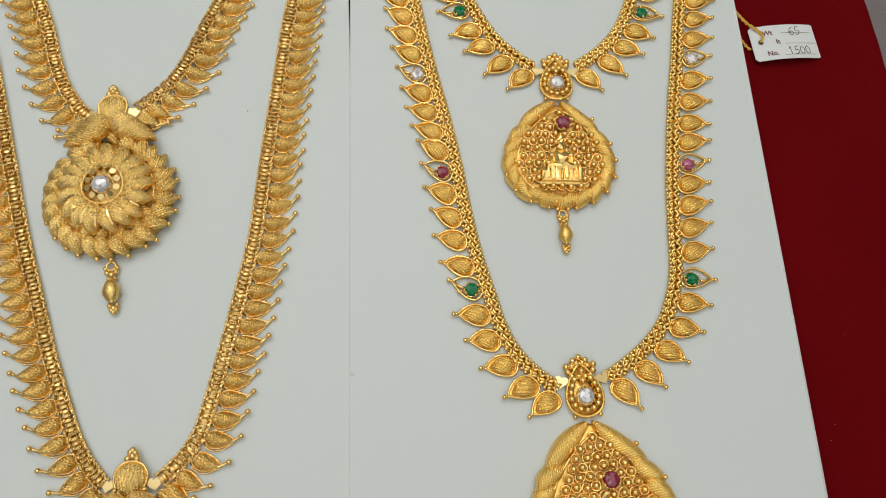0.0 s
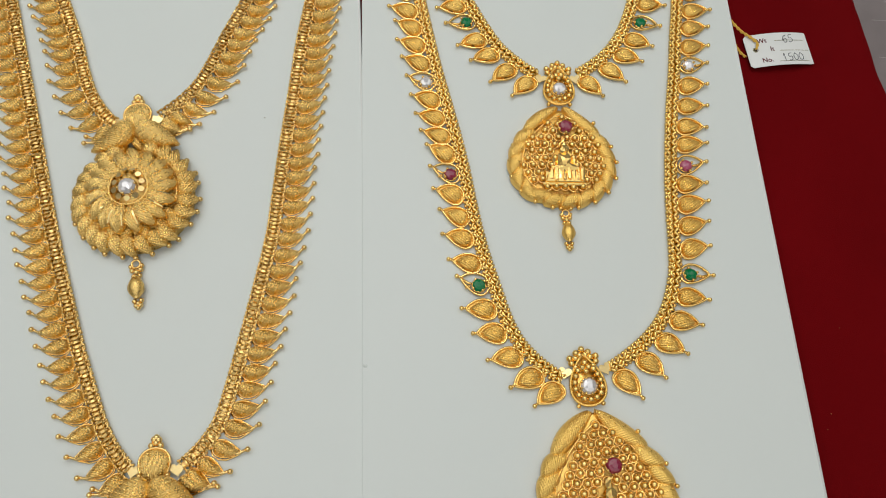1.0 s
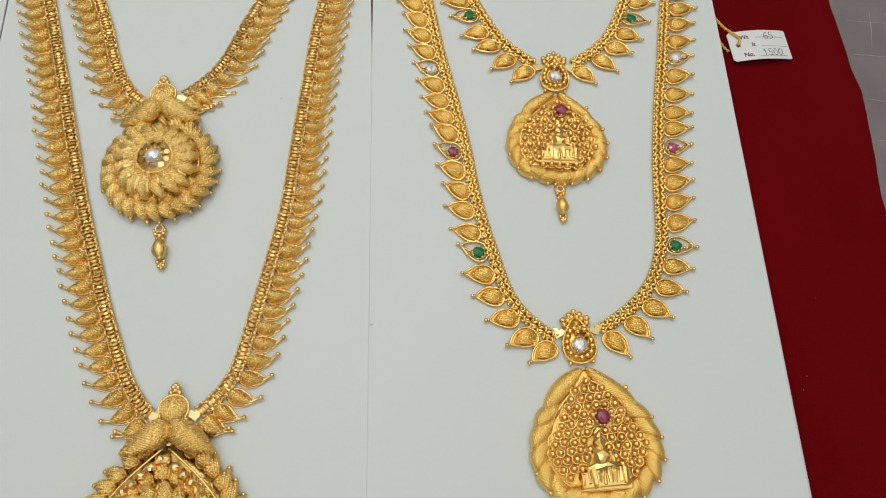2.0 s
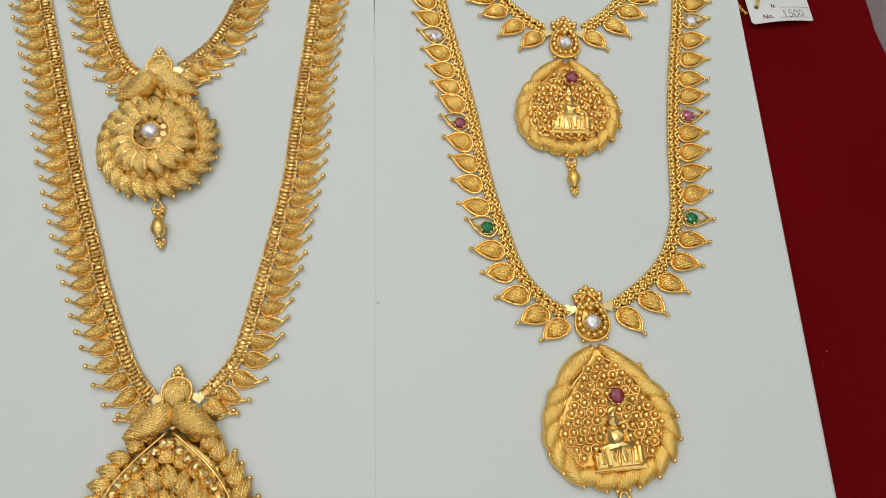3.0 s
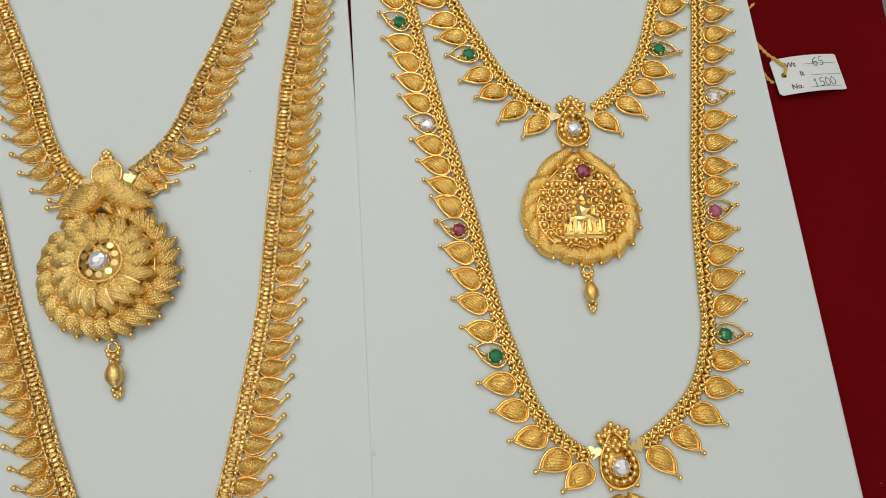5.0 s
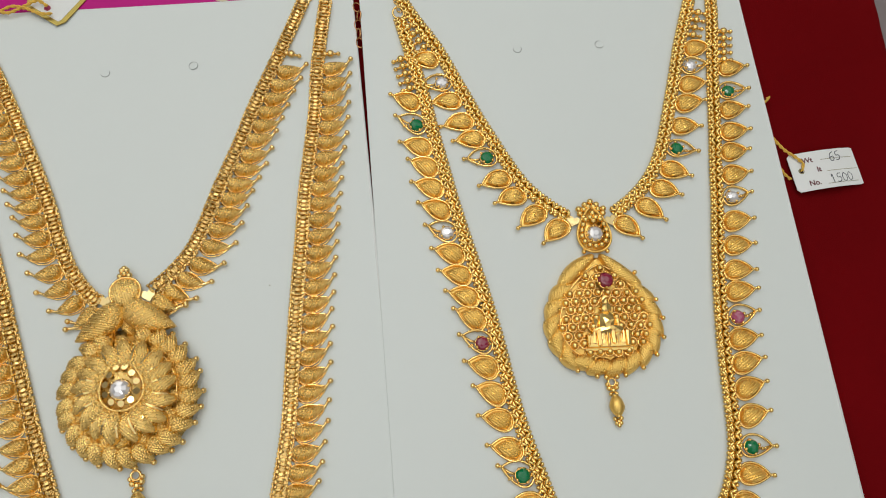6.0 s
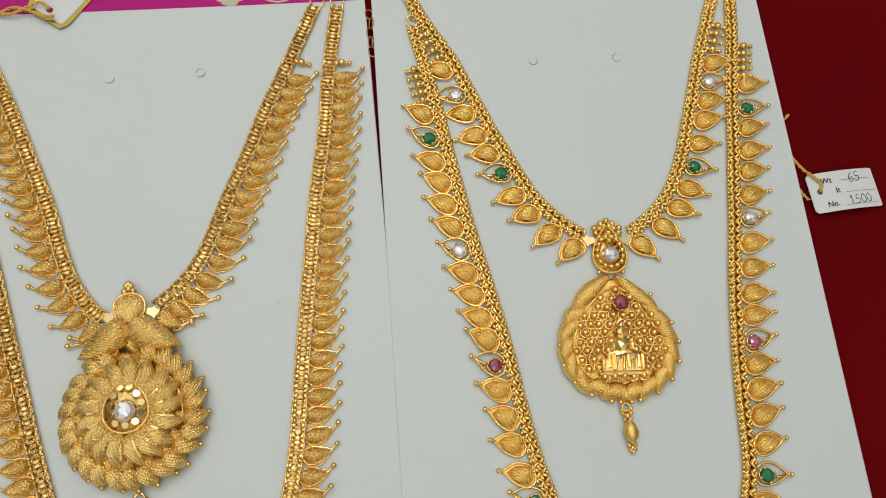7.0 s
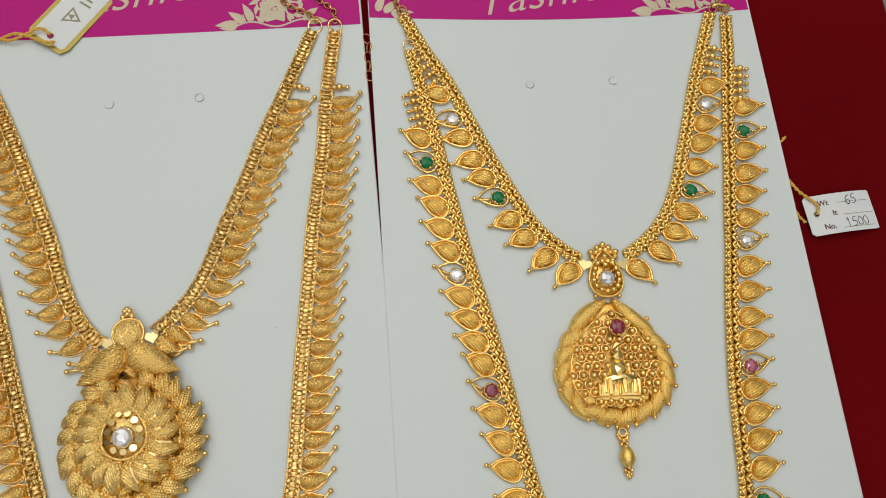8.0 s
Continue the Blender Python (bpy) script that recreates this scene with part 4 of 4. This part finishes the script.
    if not mirrors:
        for x in (-0.0072, 0.0072):
            part("petal", small, pend, pose(x, top_y + 0.0022, 0.0030, 0, 12, -90 + 1500 * x))
        part("petal", small, pend, pose(0, top_y + 0.0052, 0.0026, 0, 14, -90))
    for e in (-1, 1):
        cup, rim, tip = PAISLEY[e]
        for x, y, turn in ((0.0098, 0.0076, -34),):
            q = pose(e * x, top_y + y, 0.0008, 0, 0, turn if e == 1 else 180 - turn)
            part("mango_charm", cup, pend, q)
            part("rim", rim, pend, q)
            part("tip_bead", tip, pend, q)
        part("bead", bead, pend, pose(e * 0.0055, top_y + 0.0090, 0.0034))
    heart_plates(pend, top_y + 0.0112, 0.0086, M_SATIN, 10)
    tail_drop(pend, -height / 2 - 0.0022, M_CUP_A, M_WIRE_A, tail, 1.14)
    return pend


# ---- the four necklaces ----
RO_L = smooth_path([(-0.0300, 0.2827), (-0.0252, 0.2633), (-0.0204, 0.2439), (-0.0164, 0.2243), (-0.0120, 0.2048), (-0.0075, 0.1853), (-0.0023, 0.1660), (0.0029, 0.1467), (0.0075, 0.1272), (0.0114, 0.1076), (0.0162, 0.0882), (0.0219, 0.0709), (0.0253, 0.0605), (0.0290, 0.0523), (0.0335, 0.0456), (0.0399, 0.0393), (0.0463, 0.0346), (0.0498, 0.0328)])
RO_R = smooth_path([(0.1243, 0.3046), (0.1226, 0.2846), (0.1199, 0.2648), (0.1173, 0.2450), (0.1151, 0.2251), (0.1126, 0.2053), (0.1103, 0.1854), (0.1075, 0.1656), (0.1053, 0.1457), (0.1036, 0.1258), (0.1028, 0.1058), (0.1022, 0.0859), (0.1002, 0.0747), (0.0967, 0.0643), (0.0921, 0.0567), (0.0868, 0.0506), (0.0801, 0.0447), (0.0736, 0.0399), (0.0706, 0.0379)])
RI_L = smooth_path([(-0.0332, 0.3016), (-0.0238, 0.2840), (-0.0131, 0.2671), (-0.0045, 0.2491), (0.0041, 0.2310), (0.0110, 0.2177), (0.0162, 0.2080), (0.0208, 0.2003), (0.0257, 0.1939), (0.0323, 0.1878), (0.0387, 0.1831), (0.0424, 0.1808)])
RI_R = smooth_path([(0.1165, 0.3060), (0.1103, 0.2870), (0.1041, 0.2680), (0.0988, 0.2487), (0.0933, 0.2295), (0.0902, 0.2190), (0.0863, 0.2087), (0.0820, 0.2008), (0.0772, 0.1944), (0.0707, 0.1882), (0.0642, 0.1835), (0.0622, 0.1820)])
LO_L = smooth_path([(-0.2375, 0.2880), (-0.2341, 0.2683), (-0.2300, 0.2487), (-0.2239, 0.2297), (-0.2169, 0.2110), (-0.2101, 0.1922), (-0.2033, 0.1733), (-0.1965, 0.1545), (-0.1899, 0.1356), (-0.1832, 0.1168), (-0.1765, 0.0980), (-0.1693, 0.0793), (-0.1617, 0.0608), (-0.1542, 0.0422), (-0.1495, 0.0320), (-0.1448, 0.0221), (-0.1409, 0.0140), (-0.1370, 0.0069), (-0.1318, -0.0004), (-0.1264, -0.0062), (-0.1248, -0.0078)])
LO_R = smooth_path([(-0.0653, 0.2934), (-0.0674, 0.2735), (-0.0689, 0.2535), (-0.0695, 0.2336), (-0.0713, 0.2136), (-0.0732, 0.1937), (-0.0740, 0.1738), (-0.0751, 0.1538), (-0.0761, 0.1338), (-0.0768, 0.1138), (-0.0776, 0.0938), (-0.0802, 0.0740), (-0.0831, 0.0542), (-0.0857, 0.0384), (-0.0875, 0.0275), (-0.0892, 0.0187), (-0.0913, 0.0110), (-0.0956, 0.0031), (-0.1008, -0.0030), (-0.1030, -0.0052)])
LI_L = smooth_path([(-0.2330, 0.2890), (-0.2230, 0.2717), (-0.2127, 0.2545), (-0.2034, 0.2369), (-0.1947, 0.2188), (-0.1861, 0.2008), (-0.1806, 0.1883), (-0.1769, 0.1780), (-0.1734, 0.1697), (-0.1699, 0.1625), (-0.1648, 0.1551), (-0.1593, 0.1492), (-0.1562, 0.1472)])
LI_R = smooth_path([(-0.0760, 0.2932), (-0.0827, 0.2743), (-0.0897, 0.2556), (-0.0968, 0.2369), (-0.1028, 0.2178), (-0.1096, 0.1990), (-0.1119, 0.1917), (-0.1152, 0.1813), (-0.1184, 0.1728), (-0.1222, 0.1658), (-0.1278, 0.1588), (-0.1336, 0.1532), (-0.1356, 0.1513)])

# arc lengths of the charms' tips along their bands
RO_L_TIPS = [0.0385, 0.05, 0.0628, 0.0714, 0.0828, 0.0928, 0.1028, 0.1143, 0.1242, 0.1342, 0.1428, 0.1543, 0.1657, 0.1757, 0.1872, 0.1986, 0.2069, 0.2219, 0.2312, 0.2399, 0.252, 0.2631]
RO_R_TIPS = [0.0458, 0.0586, 0.0686, 0.08, 0.09, 0.1014, 0.1115, 0.1243, 0.1358, 0.1486, 0.1572, 0.1672, 0.1786, 0.1886, 0.1986, 0.2106, 0.223, 0.2322, 0.2409, 0.2524, 0.2644, 0.2763]
RI_L_TIPS = [0.04, 0.0542, 0.0643, 0.0774, 0.0858, 0.0959, 0.1093, 0.1173, 0.1295, 0.1399]
RI_R_TIPS = [0.0357, 0.0457, 0.0557, 0.066, 0.08, 0.0925, 0.1033, 0.1115, 0.1228, 0.136]
even = lambda first, last, n: [first + (last - first) * i / (n - 1) for i in range(n)]

RO_KINDS = "MGMMMMWMMMMPMMMMGMMMMM"
RO_LEFT_KINDS = RO_KINDS.replace("P", "R")
RI_KINDS = "MWMMMGMMMM"


def necklace(label, group, paths, tips, turns, kinds, sets, band, links, style, studs, seed):
    n = thing("necklace", label, "necklace", None, group)
    rng = random.Random(seed)
    box_links = style == "box"
    for hand, path, arcs, turn, kd in zip((-1, 1), paths, tips, turns, kinds):
        total = path[1][-1]
        part("chain", chain_mesh("chain", path, 0.0, total, links, style, 3 if box_links else 2, 0.0019 if box_links else 0.0019, 0.0018 if box_links else 0.0025), n, None, "woven gold chain band", "stuff")
        hang_charms(n, path, hand, arcs, kd, sets, TIP_A if box_links else TIP_B, band, rng, turn)
        bead_studs(n, path, hand, [arcs[0] - q for q in studs], band, M_WIRE_A if box_links else M_WIRE_B)
    return n


RO = necklace("long yellow gold chain with mango charms, stones and drop pendant", "yellow gold set on the card", (RO_L, RO_R), (RO_L_TIPS, RO_R_TIPS), ((20, 9), (0, -8)), (RO_LEFT_KINDS, RO_KINDS), MANGO, 0.0030, M_LINK_B, "ring", (0.0012, 0.0052, 0.0092, 0.0132, 0.0172), 3)
RI = necklace("short yellow gold chain with mango charms and drop pendant", "yellow gold set on the card", (RI_L, RI_R), (RI_L_TIPS, RI_R_TIPS), ((8, -2), (8, -10)), (RI_KINDS, RI_KINDS), MANGO, 0.0030, M_LINK_B, "ring", (0.0030, 0.0075, 0.0120, 0.0165), 4)
LO = necklace("long warm gold chain of paisley charms with domed pendant", "warm gold set on the card", (LO_L, LO_R), (even(0.0420, 0.3157, 37), even(0.0315, 0.3005, 37)), ((-6, -12), (3, -2)), (None, None), PAISLEY, 0.0031, M_LINK_A, "box", (0.0022,), 5)
LI = necklace("short warm gold chain of paisley charms with domed medallion", "warm gold set on the card", (LI_L, LI_R), (even(0.0350, 0.1587, 17), even(0.0315, 0.1515, 17)), ((0, -6), (12, 2)), (None, None), PAISLEY, 0.0031, M_LINK_A, "box", (0.0022,), 6)

pendant_b(RI, pose(0.0533, 0.1380, 0.0, 0, 0, 1.0), 0.0560, 0.0505, 0.55, (0.0015, 0.0126), -0.0108, 1.02, 0.0022, 0.98, 3)
pendant_b(RO, pose(0.0656, -0.0081, 0.0, 0, 0, 8.0), 0.0640, 0.0570, 0.7, (0.0036, 0.0056), -0.0170, 1.12, 0.0022, 1.0, 2)
pendant_a(LI, pose(-0.1395, 0.1095, 0.0, 0, 0, 8.0), 0.0590, 0.0560, 0.12, 0.0115, 26, 17, False, 4, 0.0, 0.0014)
pendant_a(LO, pose(-0.1105, -0.0575, 0.0, 0, 0, 4.0), 0.0850, 0.0760, 0.5, 0.0125, 36, 24, True, 3, -0.006, 0.0036)

for ob in (LO, LI):
    ob.location.z = -0.0008

# chain ends, hooks and the loose fastening links
end_ring(RO, -0.0307, 0.2860, 0.0027, M_WIRE_B)
end_ring(LO, -0.0654, 0.2965, 0.0031, M_WIRE_A)
end_ring(LI, -0.0746, 0.2963, 0.0031, M_WIRE_A)
end_ring(RO, 0.1249, 0.3092, 0.0020, M_COPPER)
end_ring(RI, 0.1182, 0.3090, 0.0020, M_COPPER)
end_ring(RI, -0.0337, 0.3050, 0.0021, M_COPPER)
end_ring(LO, -0.2380, 0.2910, 0.0022, M_WIRE_A)
end_ring(LI, -0.2340, 0.2920, 0.0022, M_WIRE_A)
part("hook", raw_mesh("hook", *tube([(0.1172, 0.3092, 0.0030), (0.1200, 0.3102, 0.0034), (0.1240, 0.3098, 0.0032), (0.1258, 0.3088, 0.0024)], 0.0007, False, 7), M_WIRE_B), RO)


def link_run(name, parent, points, mat, r=0.0015, wire=0.00036, gap=0.0023, z=0.0010):
    """A run of plain oval links along points."""
    path = smooth_path(points)
    s, i, out = 0.0, 0, []
    while s < path[1][-1]:
        p, d = on_path(path, s)
        m = Matrix.Rotation(math.atan2(d.y, d.x), 4, "Z") @ Matrix.Rotation(radians(60 if i % 2 else -12), 4, "X") @ Matrix.Diagonal((1.0, 0.72, 1, 1))
        out.append(ring(r, wire, (p.x, p.y, z + 0.0004 * (i % 2)), m, 12, 5))
        s, i = s + gap, i + 1
    part(name, raw_mesh(name, *join(out), mat), parent, None, "run of plain round links", "stuff")


link_run("link_run", RO, [(-0.0303, 0.2885), (-0.0320, 0.2950), (-0.0332, 0.3020)], M_WIRE_B, 0.0017)
link_run("link_run", LI, [(-0.0740, 0.3000), (-0.0790, 0.3040), (-0.0850, 0.3062), (-0.0905, 0.3105), (-0.0920, 0.3180)], M_COPPER, 0.0018, 0.0004)
link_run("link_run", LO, [(-0.0655, 0.3000), (-0.0670, 0.3060), (-0.0735, 0.3110), (-0.0790, 0.3190)], M_COPPER, 0.0018, 0.0004)
link_run("link_run", RI, [(-0.0345, 0.3040), (-0.0370, 0.3100), (-0.0400, 0.3200)], M_COPPER, 0.0017, 0.0004)
link_run("link_run", RO, [(0.1225, 0.3100), (0.1215, 0.3160), (0.1200, 0.3230)], M_COPPER, 0.0017, 0.0004)
loose = thing("loose_chain", "thin red-gold link chain lying in the gap between cards", "chain")
link_run("link_run", loose, [(-0.0505, 0.2910), (-0.0495, 0.2860), (-0.0500, 0.2790), (-0.0490, 0.2710)], M_COPPER, 0.0026, 0.0004, 0.0050, -0.0012)


# ---- price tags and threads ----
def wt_tag():
    """The paper tag on the red cloth, slightly bowed, with printed words and pen marks."""
    m = pose(0.1508, 0.2022, CLOTH_Z + 0.0004, 0, 0, 8.0)
    w, h = 0.0335, 0.0190
    bow = lambda x: 0.0022 * math.sin(math.pi * min(max(x / w, 0), 1)) * 0.8 + 0.0012 * (1 - x / w)
    n = 24
    cut = 0.0014
    verts, faces = [], []
    for i in range(n + 1):
        x = w * i / n
        y = h / 2 - max(0, cut - x) - max(0, (x - w) + cut * 0.3)
        for yy, dz in ((-y, 0), (y, 0), (y, 0.0003), (-y, 0.0003)):
            verts.append((x, yy, bow(x) + dz))
    for i in range(n):
        a = 4 * i
        for q in range(4):
            faces.append((a + q, a + (q + 1) % 4, a + 4 + (q + 1) % 4, a + 4 + q))
    faces += [(0, 1, 2, 3), (4 * n + 3, 4 * n + 2, 4 * n + 1, 4 * n)]
    t = thing("price_tag", "small white paper price tag lying on red cloth", "price tag", m, "price tags", "", raw_mesh("price_tag", verts, faces, M_TAG, False))

    def ink(name, me, x, y, turn=0.0):
        for v in me.vertices:
            v.co.z += bow(x + v.co.x) + 0.0004
        part(name, me, t, pose(x, y, 0, 0, 0, turn))

    for words, x, y in (("Wt", 0.0062, 0.0042), ("It", 0.0118, -0.0010), ("No.", 0.0062, -0.0072)):
        ink("printed_word", text_mesh("printed_word", words, 0.0036, M_PRINT, 0, 0.00006), x, y)
    for y, x0 in ((0.0048, 0.0150), (-0.0012, 0.0165), (-0.0074, 0.0150)):
        me = raw_mesh("ruled_line", *plate([Vector((0.0163 * i / 12, s * 0.00011, 0)) for s, r in ((1, range(12, -1, -1)), (-1, range(13))) for i in r], 0, 0.00004), M_GREYINK, False)
        ink("ruled_line", me, x0, y)
    strokes = {"6": [(0.9, 1.0), (0.3, 0.8), (0.0, 0.35), (0.3, 0.0), (0.75, 0.15), (0.7, 0.5), (0.1, 0.4)], "5": [(0.9, 1.0), (0.3, 0.95), (0.2, 0.55), (0.7, 0.55), (0.8, 0.2), (0.3, 0.0), (0.0, 0.1)], "1": [(0.15, 0.75), (0.45, 1.0), (0.4, 0.0)], "0": [(0.5, 1.0), (0.05, 0.6), (0.2, 0.05), (0.75, 0.1), (0.9, 0.6), (0.5, 1.0)]}
    for word, x, y, size in (("65", 0.0200, 0.0034, 0.0044), ("1500", 0.0172, -0.0075, 0.0042)):
        for i, ch in enumerate(word):
            pts, _ = smooth_path(strokes[ch], 5)
            v, f = tube([(size * 0.62 * p.x + i * size * 0.72, size * p.y, 0) for p in pts], 0.00017, False, 4)
            ink("pen_figure", raw_mesh("pen_figure", [Vector((p.x, p.y, p.z * 0.2)) for p in v], f, M_INK), x, y, 4)
    v, f = ring(0.0012, 0.0003, (0, 0, 0), None, 16, 5)
    part("hole_edge", raw_mesh("hole_edge", v, f, M_GREYINK), t, pose(0.0046, 0.0006, bow(0.0046) + 0.0002))
    # The tag isn't pierced: a near-black disc paints the shade in its hole.
    hd = [Vector((0.0012 * math.cos(a), 0.0012 * math.sin(a), 0)) for a in np.linspace(0, 2 * math.pi, 16, False)]
    part("hole", raw_mesh("hole", *plate(hd, 0, 0.00006), material("hole_shade", (0.02, 0.008, 0.008), 0.9), False), t, pose(0.0046, 0.0006, bow(0.0046) + 0.00032), "punched hole, its shade painted as a dark disc")
    return t


def thread(parent, name, points, r=0.00055):
    """Two twisted strands along points."""
    p3 = [Vector(p) for p in points]
    xy, arc = smooth_path([(p.x, p.y) for p in p3], 10)
    zs = np.interp(np.linspace(0, 1, len(xy)), np.linspace(0, 1, len(p3)), [p.z for p in p3])
    out = []
    for ph in (0, math.pi):
        pts = []
        for q, a, z in zip(xy, arc, zs):
            w = a / 0.0026 * math.pi + ph
            pts.append((q.x + 0.6 * r * math.cos(w), q.y + 0.6 * r * math.sin(w), z + 0.5 * r * math.sin(w + 1)))
        out.append(tube(pts, r * 0.75, False, 6))
    part(name, raw_mesh(name, *join(out), M_THREAD), parent, parent.matrix_basis.inverted())


tag_r = wt_tag()
thread(tag_r, "thread", [(0.1551, 0.2032, CLOTH_Z + 0.0032), (0.1558, 0.2069, CLOTH_Z + 0.0036), (0.1528, 0.2104, CLOTH_Z + 0.0034), (0.1488, 0.2139, CLOTH_Z + 0.003), (0.1453, 0.2189, CLOTH_Z + 0.0028), (0.1431, 0.2234, CLOTH_Z + 0.002)])
thread(tag_r, "thread", [(0.1501, 0.1999, CLOTH_Z + 0.0012), (0.1478, 0.2024, CLOTH_Z + 0.0012), (0.1458, 0.2064, CLOTH_Z + 0.0012), (0.1443, 0.2114, CLOTH_Z + 0.0012)], 0.0005)
thread(tag_r, "thread", [(0.1418, 0.2389, CLOTH_Z + 0.0012), (0.1443, 0.2402, CLOTH_Z + 0.0030), (0.1461, 0.2422, CLOTH_Z + 0.0026)], 0.0006)


def foil_tag():
    """The white swing tag with a gold foil border, on the card's header."""
    m = pose(-0.1963, 0.2842, 0.0004, 2, 2, 58)
    w, h, ch = 0.046, 0.0215, 0.0052
    shape = lambda g: [Vector((g, -h / 2 + ch * 0.4 + g * 0.3, 0)), Vector((ch * 0.7, -h / 2 + g, 0)), Vector((w - g, -h / 2 + g, 0)), Vector((w - g, h / 2 - g, 0)), Vector((ch * 0.7, h / 2 - g, 0)), Vector((g, h / 2 - ch * 0.4 - g * 0.3, 0))]
    t = thing("swing_tag", "white swing tag with gold foil border on the card", "price tag", m, "price tags", "", raw_mesh("swing_tag", *plate(shape(0), 0, 0.0005), M_TAGFOIL, False))
    part("face", raw_mesh("face", *plate(shape(0.0021), 0.0005, 0.0006), M_TAG, False), t, None, "white paper face")
    tri = [[Vector((s * math.cos(radians(a)), s * math.sin(radians(a)), 0)) for a in (20, 140, 260)] for s in (0.0052, 0.0036)]
    v = [Vector((p.x, p.y, 0.0007)) for p in tri[0] + tri[1]]
    part("printed_mark", raw_mesh("printed_mark", v, [(0, 1, 4, 3), (1, 2, 5, 4), (2, 0, 3, 5)], M_GREYINK, False), t, pose(0.0185, -0.0005, 0, 0, 0, 10), "plain triangular printed mark")
    part("printed_mark", raw_mesh("printed_mark", *plate([p * 0.35 for p in tri[0]], 0.0006, 0.0007), M_GREYINK, False), t, pose(0.0185, -0.0005, 0, 0, 0, 70))
    for x, l in ((0.0268, 0.006), (0.0295, 0.004), (0.033, 0.007)):
        part("printed_bar", box("printed_bar", -0.0005, 0.0005, -l / 2, l / 2, 0.0006, 0.00068, M_GREYINK), t, pose(x, -0.0015, 0))
    hd = [Vector((0.0015 * math.cos(a), 0.0015 * math.sin(a), 0)) for a in np.linspace(0, 2 * math.pi, 16, False)]
    part("hole", raw_mesh("hole", *plate(hd, 0.0006, 0.0007), material("pink_seen_through_hole", (0.35, 0.03, 0.10), 0.6), False), t, pose(0.0052, 0.0005, 0), "punched hole")
    return t


tag_l = foil_tag()
thread(tag_l, "thread", [(-0.1933, 0.2887, 0.0026), (-0.1978, 0.2912, 0.0032), (-0.2038, 0.2885, 0.0026), (-0.2108, 0.2857, 0.0016), (-0.2188, 0.2869, 0.0012), (-0.2328, 0.2847, 0.0010)], 0.0006)
thread(tag_l, "thread", [(-0.1908, 0.2845, 0.0026), (-0.1963, 0.2845, 0.0030), (-0.2028, 0.2875, 0.0024), (-0.2103, 0.2892, 0.0014), (-0.2193, 0.2849, 0.0011), (-0.2328, 0.2869, 0.0010)], 0.0006)
